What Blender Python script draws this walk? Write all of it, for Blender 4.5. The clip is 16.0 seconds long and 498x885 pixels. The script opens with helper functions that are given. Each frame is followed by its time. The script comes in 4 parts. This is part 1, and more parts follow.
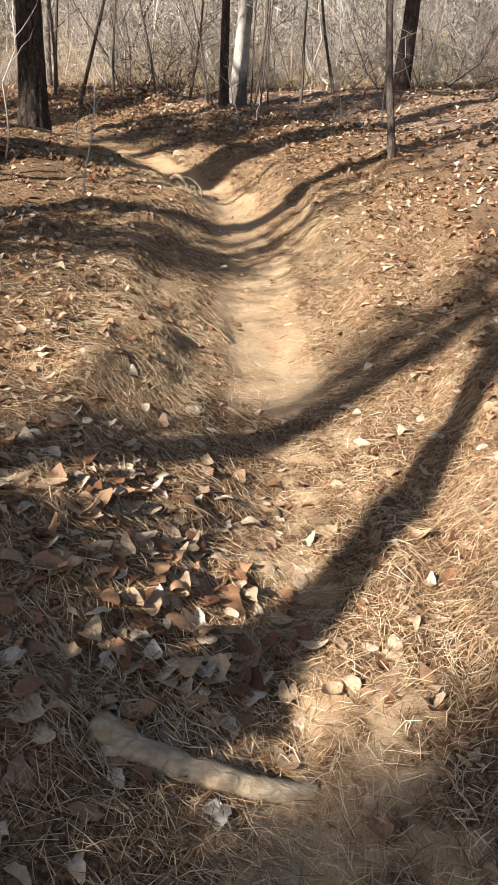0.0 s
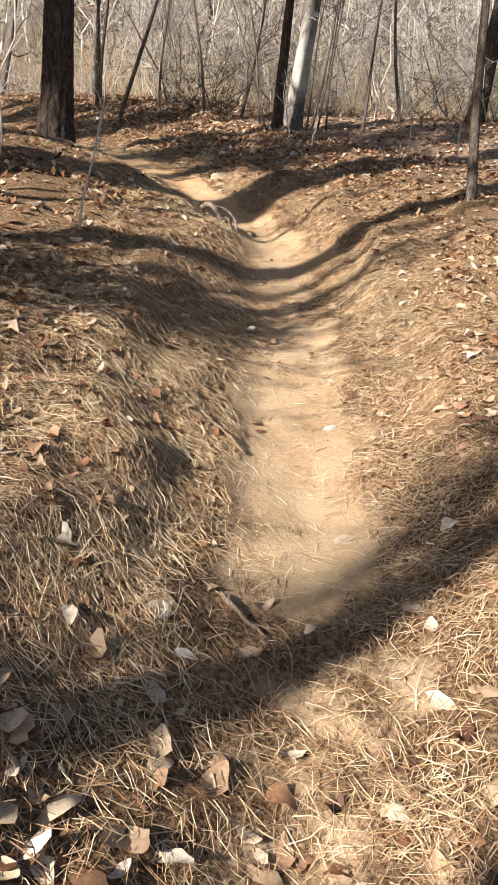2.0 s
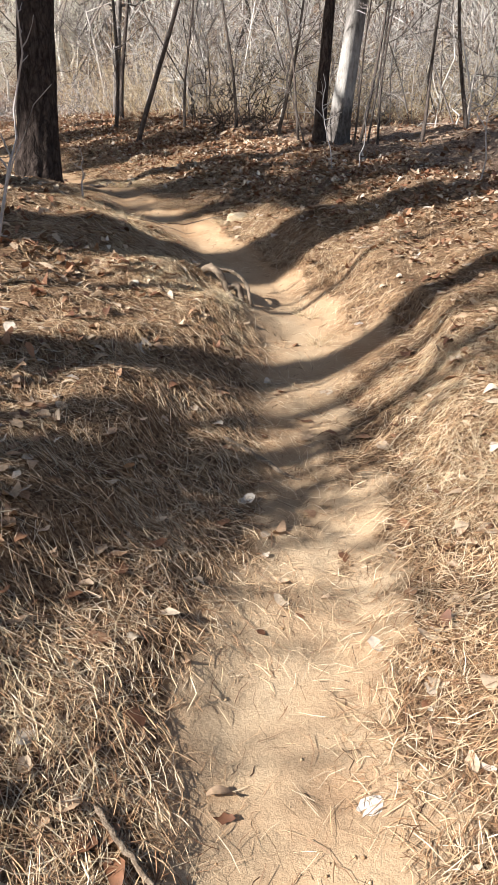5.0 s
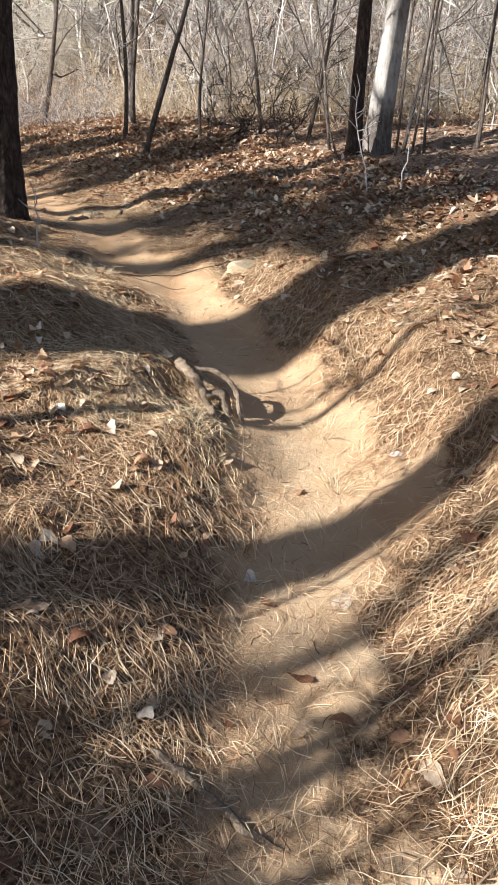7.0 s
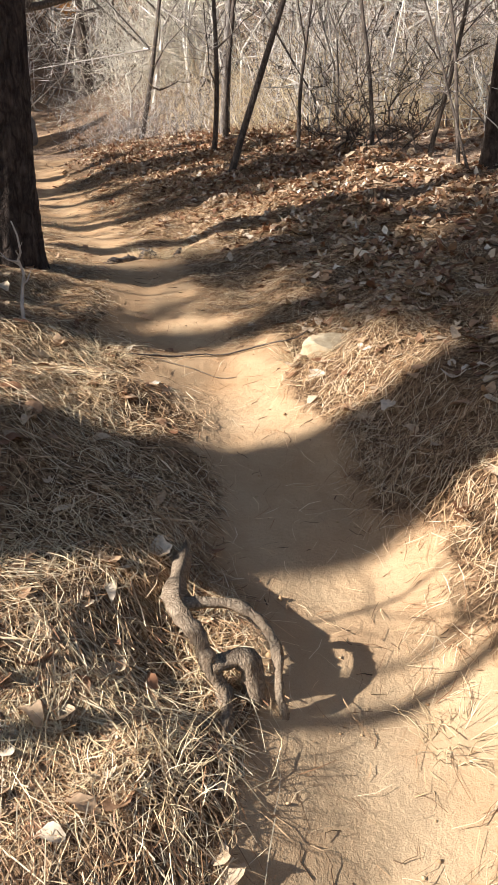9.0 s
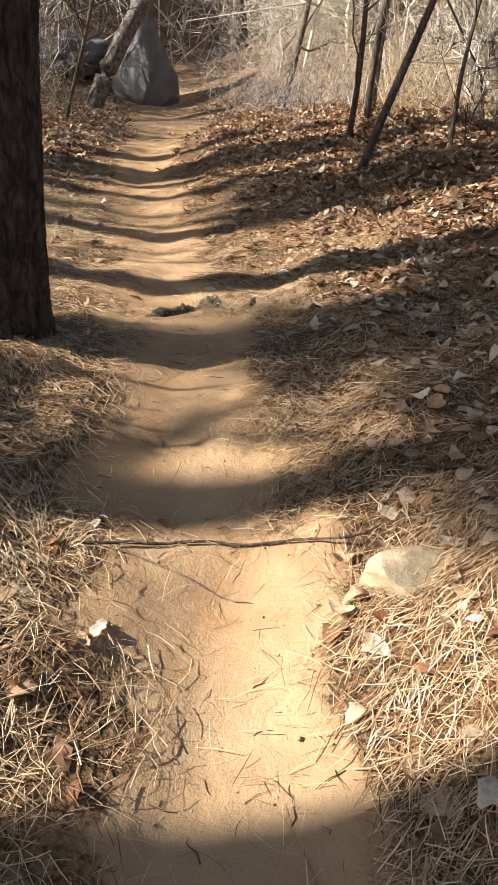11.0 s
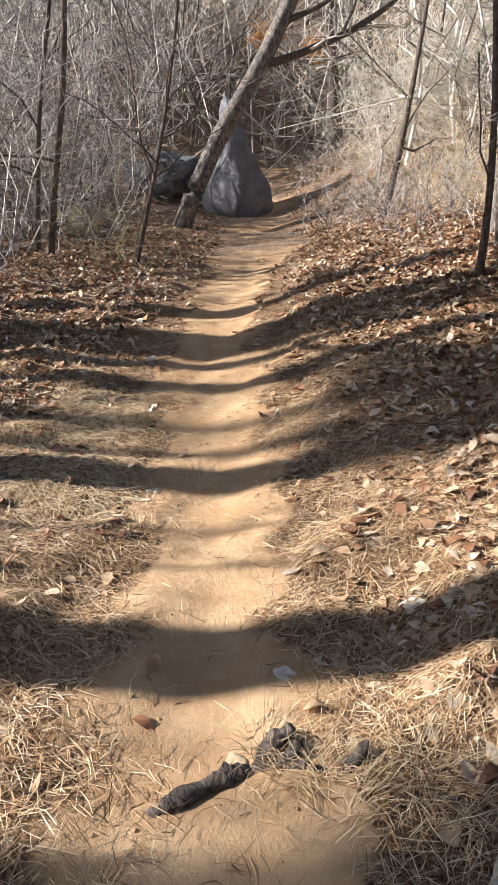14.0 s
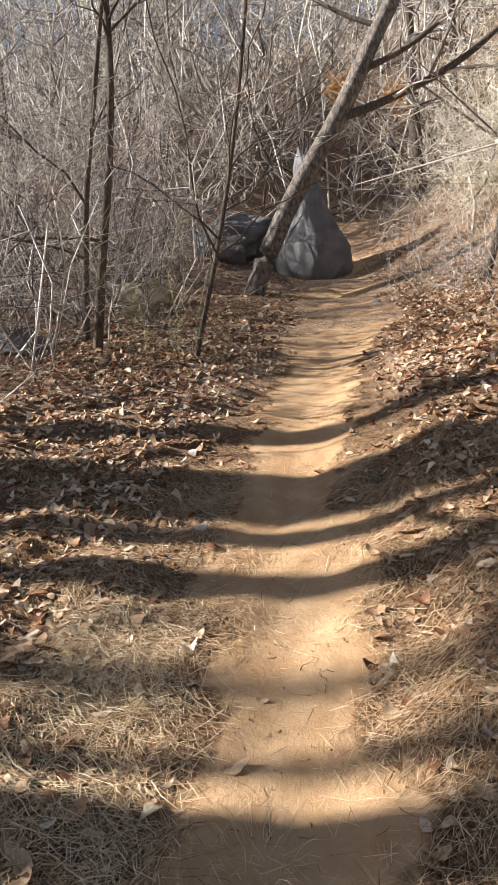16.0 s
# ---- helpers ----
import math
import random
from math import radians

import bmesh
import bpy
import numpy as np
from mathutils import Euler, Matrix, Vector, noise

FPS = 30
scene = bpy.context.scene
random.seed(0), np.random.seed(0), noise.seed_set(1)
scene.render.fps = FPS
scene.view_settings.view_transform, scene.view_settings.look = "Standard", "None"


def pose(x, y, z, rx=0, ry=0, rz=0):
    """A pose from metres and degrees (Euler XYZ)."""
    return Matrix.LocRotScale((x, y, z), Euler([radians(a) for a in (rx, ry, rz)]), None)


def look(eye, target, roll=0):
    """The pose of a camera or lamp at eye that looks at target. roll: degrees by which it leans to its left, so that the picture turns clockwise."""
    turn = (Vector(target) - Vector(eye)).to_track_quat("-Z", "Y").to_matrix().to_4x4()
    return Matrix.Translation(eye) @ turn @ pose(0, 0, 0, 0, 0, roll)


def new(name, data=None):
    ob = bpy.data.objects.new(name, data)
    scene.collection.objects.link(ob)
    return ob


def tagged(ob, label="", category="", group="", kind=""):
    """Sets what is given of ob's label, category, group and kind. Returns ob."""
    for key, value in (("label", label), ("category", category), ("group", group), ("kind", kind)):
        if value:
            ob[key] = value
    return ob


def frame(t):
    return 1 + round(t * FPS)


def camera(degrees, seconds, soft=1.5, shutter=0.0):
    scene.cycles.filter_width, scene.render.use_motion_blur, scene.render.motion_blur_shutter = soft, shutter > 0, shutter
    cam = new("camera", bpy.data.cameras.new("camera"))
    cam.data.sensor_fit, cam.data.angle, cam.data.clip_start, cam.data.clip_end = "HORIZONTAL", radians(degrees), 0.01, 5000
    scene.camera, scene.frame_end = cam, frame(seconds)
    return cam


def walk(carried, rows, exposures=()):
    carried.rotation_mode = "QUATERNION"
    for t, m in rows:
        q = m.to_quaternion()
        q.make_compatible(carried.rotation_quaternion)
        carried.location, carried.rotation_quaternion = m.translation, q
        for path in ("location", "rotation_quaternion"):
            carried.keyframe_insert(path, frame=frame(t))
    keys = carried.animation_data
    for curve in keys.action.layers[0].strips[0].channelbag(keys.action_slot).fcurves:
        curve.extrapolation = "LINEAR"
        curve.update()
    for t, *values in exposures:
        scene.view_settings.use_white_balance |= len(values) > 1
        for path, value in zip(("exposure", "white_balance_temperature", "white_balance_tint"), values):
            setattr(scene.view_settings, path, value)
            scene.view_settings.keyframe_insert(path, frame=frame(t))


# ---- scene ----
cam = camera(38.3, 16.0, 1.45)
PATH = [
    (0, (0.067, -0.053, 1.468), (0.060, 1.819, 0.763), 0.5),
    (0.5, (0.036, 0.396, 1.472), (-0.023, 2.274, 0.785), 1.4),
    (1, (0.066, 0.812, 1.452), (0.062, 2.705, 0.805), 4.8),
    (1.5, (0.145, 1.081, 1.520), (-0.022, 2.948, 0.823), 1.3),
    (2, (0.102, 1.492, 1.537), (0.003, 3.379, 0.885), 4.3),
    (2.5, (0.176, 1.880, 1.558), (-0.017, 3.754, 0.887), 4.3),
    (3, (0.233, 2.204, 1.651), (-0.099, 4.069, 1.010), 1.0),
    (3.5, (0.201, 2.495, 1.676), (0.036, 4.381, 1.033), 2.7),
    (4, (0.290, 2.765, 1.750), (0.003, 4.630, 1.085), 1.0),
    (4.2, (0.275, 2.899, 1.742), (0.010, 4.773, 1.096), 1.5),
    (6.3, (0.130, 4.498, 2.118), (-0.164, 6.356, 1.439), 1.5),
    (6.5, (0.147, 4.677, 2.117), (-0.160, 6.525, 1.416), 1.1),
    (7, (0.174, 5.052, 2.195), (-0.207, 6.897, 1.523), 0.8),
    (7.5, (0.020, 5.547, 2.233), (-0.391, 7.362, 1.499), 0.4),
    (8, (0.089, 5.966, 2.277), (-0.383, 7.740, 1.484), 2.6),
    (8.5, (0.121, 6.327, 2.308), (-0.528, 8.061, 1.552), -0.0),
    (8.7, (0.052, 6.512, 2.293), (-0.612, 8.283, 1.643), 0.0),
    (10.8, (-0.402, 8.058, 2.621), (-1.266, 9.718, 1.917), 2.8),
    (11, (-0.407, 8.218, 2.674), (-1.363, 9.804, 1.919), 3.5),
    (11.5, (-0.521, 8.512, 2.726), (-1.653, 9.977, 1.970), 0.8),
    (12, (-0.746, 8.780, 2.870), (-1.938, 10.207, 2.134), 0.0),
    (12.5, (-0.898, 9.080, 2.917), (-2.077, 10.533, 2.209), -0.7),
    (13, (-1.054, 9.374, 3.024), (-2.336, 10.722, 2.289), -2.5),
    (13.5, (-1.332, 9.634, 3.165), (-2.560, 11.082, 2.536), -1.3),
    (14, (-1.509, 9.971, 3.241), (-2.755, 11.428, 2.673), -1.6),
    (14.5, (-1.793, 10.236, 3.338), (-3.070, 11.700, 2.862), -0.8),
    (15, (-2.055, 10.560, 3.428), (-3.341, 11.994, 2.891), -2.6),
    (15.5, (-2.283, 10.915, 3.540), (-3.713, 12.210, 3.012), -3.9),
    (16, (-2.651, 11.239, 3.592), (-4.072, 12.577, 3.153), -3.8),
]
walk(cam, [(t, look(eye, target, roll)) for t, eye, target, roll in PATH], [
    (0, 1.2, 6550, 10), (2.5, 1.2, 6500, 10), (3.3, 1.1, 6450, 10), (4, 1.1, 6200, 10), (6.5, 1.28, 6050, 10), (8.5, 1.26, 6250, 10), (10.8, 1.26, 6750, 10),
    (11.7, 1.25, 6700, 10), (12.5, 1.33, 5950, 10), (13.5, 1.38, 6000, 10), (14.5, 1.36, 6350, 10), (16, 1.38, 6450, 10)])

# ---- world, sun, exposure ----
SUN_TO = Vector((0.743, 0.669, -0.60)).normalized()      # the way the sunlight travels
world = bpy.data.worlds.new("world")
scene.world = world
world.use_nodes = True
wn = world.node_tree
sky = wn.nodes.new("ShaderNodeTexSky")
sky.sky_type, sky.sun_disc = "NISHITA", False
sky.sun_elevation = math.asin(-SUN_TO.z)
sky.sun_rotation = math.atan2(-SUN_TO.x, -SUN_TO.y)
sky.air_density, sky.dust_density = 1.0, 1.5
wn.nodes["Background"].inputs["Strength"].default_value = 0.046
wn.links.new(sky.outputs["Color"], wn.nodes["Background"].inputs["Color"])
sun = new("sun", bpy.data.lights.new("sun", "SUN"))
sun.data.energy, sun.data.angle, sun.data.color = 5.0, radians(0.55), (1.0, 0.93, 0.855)
sun.rotation_mode = "QUATERNION"
sun.rotation_quaternion = SUN_TO.to_track_quat("-Z", "Y")

# ---- materials ----


def mat(name, rough=0.8, spec=0.3):
    m = bpy.data.materials.new(name)
    m.use_nodes = True
    b = m.node_tree.nodes["Principled BSDF"]
    b.inputs["Roughness"].default_value = rough
    b.inputs["Specular IOR Level"].default_value = spec
    return m, m.node_tree, b


def nd(nt, kind, **inputs):
    n = nt.nodes.new(kind)
    for k, v in inputs.items():
        n.inputs[k.replace("_", " ")].default_value = v
    return n


def ramp(nt, fac, stops):
    r = nt.nodes.new("ShaderNodeValToRGB")
    el = r.color_ramp.elements
    while len(el) < len(stops):
        el.new(0.5)
    for e, (p, c) in zip(el, stops):
        e.position, e.color = p, (*c, 1)
    nt.links.new(fac, r.inputs["Fac"])
    return r.outputs["Color"]


def mix(nt, fac, a, b, mode="MIX"):
    m = nt.nodes.new("ShaderNodeMix")
    m.data_type, m.blend_type = "RGBA", mode
    for i, v in ((0, fac), (6, a), (7, b)):
        if isinstance(v, bpy.types.NodeSocket):
            nt.links.new(v, m.inputs[i])
        else:
            m.inputs[i].default_value = v if i == 0 else (*v, 1)
    return m.outputs[2]


def noise_tex(nt, scale, detail=4, rough=0.6, stretch=None):
    n = nd(nt, "ShaderNodeTexNoise", Scale=scale, Detail=detail, Roughness=rough)
    co = nt.nodes.new("ShaderNodeTexCoord")
    if stretch:
        mp = nt.nodes.new("ShaderNodeMapping")
        mp.inputs["Scale"].default_value = stretch
        nt.links.new(co.outputs["Object"], mp.inputs["Vector"])
        nt.links.new(mp.outputs["Vector"], n.inputs["Vector"])
    else:
        nt.links.new(co.outputs["Object"], n.inputs["Vector"])
    return n.outputs["Fac"]


def bump(nt, b, height, strength, dist):
    bp = nd(nt, "ShaderNodeBump", Strength=strength, Distance=dist)
    nt.links.new(height, bp.inputs["Height"])
    nt.links.new(bp.outputs["Normal"], b.inputs["Normal"])


def ground_material():
    m, nt, b = mat("forest_floor", 0.95, 0.15)
    at = nt.nodes.new("ShaderNodeAttribute")
    at.attribute_name = "trail"
    edge = nd(nt, "ShaderNodeMath")
    edge.operation = "MULTIPLY_ADD"
    fine = noise_tex(nt, 9, 5, 0.65)
    nt.links.new(fine, edge.inputs[0])
    edge.inputs[1].default_value = 0.9
    sub = nd(nt, "ShaderNodeMath")
    sub.operation = "ADD"
    nt.links.new(at.outputs["Fac"], sub.inputs[0])
    sub.inputs[1].default_value = -0.88
    broad = nd(nt, "ShaderNodeMath")
    broad.operation = "MULTIPLY_ADD"
    nt.links.new(noise_tex(nt, 2.6, 4, 0.6), broad.inputs[0])
    broad.inputs[1].default_value = 0.9
    nt.links.new(sub.outputs[0], broad.inputs[2])
    nt.links.new(broad.outputs[0], edge.inputs[2])
    grain = noise_tex(nt, 260, 3, 0.7)
    patch = noise_tex(nt, 2.2, 5, 0.6)
    soil = mix(nt, 0.35, ramp(nt, patch, [(0.3, (0.35, 0.215, 0.115)), (0.5, (0.45, 0.325, 0.195)), (0.72, (0.53, 0.415, 0.27))]),
               ramp(nt, grain, [(0.3, (0.28, 0.175, 0.095)), (0.7, (0.57, 0.43, 0.28))]))
    place = nt.nodes.new("ShaderNodeNewGeometry")
    axes = nt.nodes.new("ShaderNodeSeparateXYZ")
    nt.links.new(place.outputs["Position"], axes.inputs[0])
    rise = nt.nodes.new("ShaderNodeMapRange")
    rise.inputs["From Min"].default_value, rise.inputs["From Max"].default_value = 7.6, 10.0
    rise.inputs["To Max"].default_value = 0.6
    nt.links.new(axes.outputs["Y"], rise.inputs["Value"])
    soil = mix(nt, rise.outputs[0], soil, ramp(nt, noise_tex(nt, 5, 5, 0.65), [(0.35, (0.36, 0.195, 0.088)), (0.65, (0.53, 0.355, 0.2))]))
    lit = noise_tex(nt, 62, 5, 0.75)
    duff = ramp(nt, lit, [(0.32, (0.04, 0.023, 0.014)), (0.45, (0.13, 0.077, 0.042)), (0.57, (0.29, 0.187, 0.105)), (0.74, (0.52, 0.38, 0.235))])
    lf = nt.nodes.new("ShaderNodeAttribute")
    lf.attribute_name = "leafy"
    leafy = ramp(nt, noise_tex(nt, 30, 6, 0.85), [(0.36, (0.06, 0.038, 0.026)), (0.47, (0.20, 0.13, 0.088)), (0.56, (0.40, 0.29, 0.20)), (0.68, (0.60, 0.50, 0.39))])
    duff = mix(nt, lf.outputs["Fac"], duff, leafy)
    step = ramp(nt, edge.outputs[0], [(0.38, (0, 0, 0)), (0.58, (1, 1, 1))])
    nt.links.new(mix(nt, step, duff, soil), b.inputs["Base Color"])
    h = nd(nt, "ShaderNodeMath")
    h.operation = "ADD"
    nt.links.new(noise_tex(nt, 30, 6, 0.7), h.inputs[0])
    h2 = nd(nt, "ShaderNodeMath")
    h2.operation = "MULTIPLY"
    nt.links.new(grain, h2.inputs[0])
    h2.inputs[1].default_value = 0.25
    nt.links.new(h2.outputs[0], h.inputs[1])
    rel = nt.nodes.new("ShaderNodeMapRange")
    rel.inputs["To Min"].default_value, rel.inputs["To Max"].default_value = 0.85, 0.4
    nt.links.new(step, rel.inputs["Value"])
    bp = nd(nt, "ShaderNodeBump", Distance=0.03)
    nt.links.new(rel.outputs[0], bp.inputs["Strength"])
    nt.links.new(h.outputs[0], bp.inputs["Height"])
    nt.links.new(bp.outputs["Normal"], b.inputs["Normal"])
    return m


def random_material(name, stops, rough=0.7, spec=0.3, source="island", grain_scale=60, glow=0.0):
    m, nt, b = mat(name, rough, spec)
    if source == "island":
        fac = nt.nodes.new("ShaderNodeNewGeometry").outputs["Random Per Island"]
    else:
        fac = nt.nodes.new("ShaderNodeObjectInfo").outputs["Random"]
    base = ramp(nt, fac, stops)
    g = noise_tex(nt, grain_scale, 4, 0.65)
    col = mix(nt, 1.0, base, ramp(nt, g, [(0.25, (0.62, 0.60, 0.57)), (0.7, (1.12, 1.1, 1.06))]), "MULTIPLY")
    nt.links.new(col, b.inputs["Base Color"])
    bump(nt, b, g, 0.3, 0.004)
    if glow:
        tr = nt.nodes.new("ShaderNodeBsdfTranslucent")
        nt.links.new(col, tr.inputs["Color"])
        ms = nd(nt, "ShaderNodeMixShader", Fac=glow)
        nt.links.new(b.outputs[0], ms.inputs[1])
        nt.links.new(tr.outputs[0], ms.inputs[2])
        nt.links.new(ms.outputs[0], nt.nodes["Material Output"].inputs["Surface"])
    return m


def bark_material(name, dark, mid, pale, plate=14, stretch=(1, 1, 0.25), depth=0.03):
    m, nt, b = mat(name, 0.92, 0.15)
    v = nd(nt, "ShaderNodeTexVoronoi", Scale=plate)
    v.feature = "DISTANCE_TO_EDGE"
    co = nt.nodes.new("ShaderNodeTexCoord")
    mp = nt.nodes.new("ShaderNodeMapping")
    mp.inputs["Scale"].default_value = stretch
    warp = nd(nt, "ShaderNodeTexNoise", Scale=6.0, Detail=4.0)
    nt.links.new(co.outputs["Object"], warp.inputs["Vector"])
    add = nd(nt, "ShaderNodeVectorMath")
    add.operation = "MULTIPLY_ADD"
    nt.links.new(warp.outputs["Color"], add.inputs[0])
    add.inputs[1].default_value = (0.22, 0.22, 0.22)
    nt.links.new(co.outputs["Object"], add.inputs[2])
    nt.links.new(add.outputs[0], mp.inputs["Vector"])
    nt.links.new(mp.outputs["Vector"], v.inputs["Vector"])
    g = noise_tex(nt, 40, 5, 0.7, (1, 1, 0.3))
    crack = mix(nt, 0.5, ramp(nt, v.outputs["Distance"], [(0.0, (0, 0, 0)), (0.22, (1, 1, 1))]), ramp(nt, noise_tex(nt, plate * 1.6, 6, 0.7, stretch), [(0.38, (0, 0, 0)), (0.6, (1, 1, 1))]))
    col = mix(nt, crack, dark, ramp(nt, g, [(0.3, mid), (0.75, pale)]))
    nt.links.new(col, b.inputs["Base Color"])
    h = mix(nt, 0.35, crack, g)
    bump(nt, b, h, 0.8, depth)
    return m


def stone_material():
    m, nt, b = mat("weathered_rock", 0.85, 0.3)
    g = noise_tex(nt, 3.0, 8, 0.65)
    f = noise_tex(nt, 45, 5, 0.7)
    col = mix(nt, 0.4, ramp(nt, g, [(0.3, (0.05, 0.052, 0.06)), (0.5, (0.13, 0.135, 0.15)), (0.75, (0.24, 0.24, 0.24))]),
              ramp(nt, f, [(0.3, (0.08, 0.08, 0.085)), (0.75, (0.3, 0.29, 0.28))]))
    nt.links.new(col, b.inputs["Base Color"])
    bump(nt, b, mix(nt, 0.4, g, f), 0.8, 0.06)
    return m


M_GROUND = ground_material()
M_NEEDLE = random_material("dry_pine_needles", [(0, (0.13, 0.062, 0.032)), (0.22, (0.33, 0.18, 0.088)), (0.45, (0.56, 0.37, 0.205)), (0.75, (0.74, 0.56, 0.35)), (1, (0.84, 0.72, 0.53))], 0.55, 0.4, "island", 30)
LEAF_STOPS = [(0, (0.13, 0.06, 0.034)), (0.2, (0.29, 0.14, 0.075)), (0.42, (0.46, 0.285, 0.17)), (0.66, (0.61, 0.45, 0.30)), (0.88, (0.72, 0.60, 0.45)), (1, (0.80, 0.73, 0.63))]
M_LEAF = random_material("dry_leaves", LEAF_STOPS, 0.6, 0.35, "island", 70, 0.18)
M_LEAF_ONE = random_material("dry_leaf", [(0, (0.30, 0.19, 0.12)), (0.3, (0.45, 0.34, 0.235)), (0.7, (0.60, 0.51, 0.40)), (1, (0.78, 0.73, 0.66))], 0.6, 0.35, "object", 70, 0.18)
M_LEAF_PALE = random_material("bleached_leaf", [(0, (0.62, 0.56, 0.48)), (0.5, (0.74, 0.70, 0.63)), (1, (0.82, 0.80, 0.76))], 0.55, 0.4, "object", 70, 0.15)
M_TWIG = random_material("bare_twigs", [(0, (0.055, 0.044, 0.042)), (0.35, (0.17, 0.145, 0.14)), (0.6, (0.50, 0.47, 0.455)), (1, (0.78, 0.755, 0.73))], 0.75, 0.3, "island", 25)
M_STRAW = random_material("pale_dry_grass", [(0, (0.46, 0.345, 0.20)), (0.5, (0.66, 0.53, 0.335)), (1, (0.82, 0.71, 0.51))], 0.6, 0.35, "island", 25)
M_SHOOT = random_material("yellow_green_stems", [(0, (0.18, 0.16, 0.09)), (0.5, (0.36, 0.33, 0.19)), (1, (0.55, 0.51, 0.35))], 0.65, 0.3, "island", 25)
M_VINE = random_material("bleached_vines", [(0, (0.60, 0.56, 0.47)), (0.5, (0.76, 0.72, 0.63)), (1, (0.87, 0.85, 0.79))], 0.6, 0.35, "island", 25)
M_PINE = bark_material("pine_bark", (0.02, 0.014, 0.011), (0.05, 0.036, 0.03), (0.15, 0.115, 0.095), 17, (1, 1, 0.22), 0.03)
M_GREY = bark_material("grey_bark", (0.04, 0.031, 0.026), (0.105, 0.083, 0.068), (0.23, 0.19, 0.16), 30, (1, 1, 0.2), 0.012)
M_PALE = bark_material("pale_bark", (0.06, 0.05, 0.042), (0.15, 0.13, 0.115), (0.30, 0.27, 0.24), 16, (1, 1, 0.2), 0.01)
def pale_patch(m, low, high):
    """A ragged pale patch on a trunk between two heights."""
    nt = m.node_tree
    b = nt.nodes["Principled BSDF"]
    bark = b.inputs["Base Color"].links[0].from_socket
    axes = nt.nodes.new("ShaderNodeSeparateXYZ")
    nt.links.new(nt.nodes.new("ShaderNodeTexCoord").outputs["Object"], axes.inputs[0])
    up = nt.nodes.new("ShaderNodeMapRange")
    up.inputs["From Min"].default_value, up.inputs["From Max"].default_value = low, high
    nt.links.new(axes.outputs["Z"], up.inputs["Value"])
    band = ramp(nt, up.outputs[0], [(0.0, (0, 0, 0)), (0.16, (1, 1, 1)), (0.6, (0.8, 0.8, 0.8)), (1.0, (0, 0, 0))])
    ragged = ramp(nt, noise_tex(nt, 7, 4, 0.6, (1, 1, 0.4)), [(0.3, (0, 0, 0)), (0.48, (1, 1, 1))])
    worn = ramp(nt, noise_tex(nt, 24, 5, 0.7, (1, 1, 0.3)), [(0.3, (0.30, 0.28, 0.25)), (0.7, (0.56, 0.53, 0.48))])
    nt.links.new(mix(nt, mix(nt, 1.0, band, ragged, "MULTIPLY"), bark, worn), b.inputs["Base Color"])
    return m


pale_patch(M_PALE, 0.5, 1.9)
M_LEAN = bark_material("mottled_grey_bark", (0.05, 0.04, 0.034), (0.12, 0.10, 0.087), (0.36, 0.33, 0.30), 11, (1, 1, 0.35), 0.012)
M_ROCK = stone_material()
M_ROOT = bark_material("root_wood", (0.15, 0.105, 0.07), (0.24, 0.175, 0.12), (0.50, 0.41, 0.30), 90, (1, 1, 0.5), 0.006)
M_GREEN = random_material("pine_foliage", [(0, (0.03, 0.045, 0.02)), (1, (0.08, 0.10, 0.045))], 0.6, 0.3, "island", 30)
M_DEAD = random_material("clinging_dead_leaves", [(0, (0.34, 0.16, 0.06)), (0.5, (0.50, 0.28, 0.11)), (1, (0.60, 0.38, 0.18))], 0.6, 0.3, "island", 40, 0.3)

# ---- the lie of the land: the trail's line (x, y, z, left bank, right bank) ----
TRAIL = np.array([
    (0.25, -8, -0.75, 0.2, 0.1), (0.25, -3, -0.4, 0.2, 0.1), (0.25, 0, -0.13, 0.2, 0.06), (0.24, 2, 0.07, 0.26, 0.06),
    (0.2, 3.9, 0.35, 0.28, 0.07), (0.08, 5.25, 0.57, 0.28, 0.13), (-0.03, 6.87, 0.87, 0.28, 0.21), (-0.13, 7.95, 1.1, 0.2, 0.25),
    (-0.76, 8.89, 1.4, 0.18, 0.27), (-1.43, 9.68, 1.63, 0.14, 0.14), (-2.2, 10.61, 1.87, 0.1, 0.03), (-3.3, 11.82, 2.01, 0.03, 0.04),
    (-4.34, 12.97, 2.15, 0.04, 0.12), (-5.35, 14.07, 2.38, 0.04, 0.15), (-6.52, 15.66, 2.66, 0.08, 0.2), (-8.97, 19.05, 2.94, 0.1, 0.16),
    (-11.5, 22.1, 3.16, 0.1, 0.14), (-13.6, 24.9, 4.05, 0.15, 0.2), (-15.5, 27.8, 4.8, 0.1, 0.2)])
TRAIL = np.vstack([TRAIL, (-16.5, 33, 5.6, 0.1, 0.1)])


def spline(k, n):
    p = np.vstack([2 * k[0] - k[1], k, 2 * k[-1] - k[-2]])
    t = (np.arange(n) / n)[:, None]
    out = [0.5 * (2 * p[i] + (p[i + 1] - p[i - 1]) * t + (2 * p[i - 1] - 5 * p[i] + 4 * p[i + 1] - p[i + 2]) * t ** 2
                  + (3 * p[i] - p[i - 1] - 3 * p[i + 1] + p[i + 2]) * t ** 3) for i in range(1, len(p) - 2)]
    return np.vstack(out + [k[-1:]])


LINE = spline(TRAIL, 14)
ALONG = np.gradient(LINE[:, :2], axis=0)
ALONG /= np.linalg.norm(ALONG, axis=1)[:, None]
RUN = np.r_[0, np.cumsum(np.linalg.norm(np.diff(LINE[:, :2], axis=0), axis=1))]


def smooth(a, b, x):
    t = np.clip((x - a) / (b - a), 0, 1)
    return t * t * (3 - 2 * t)


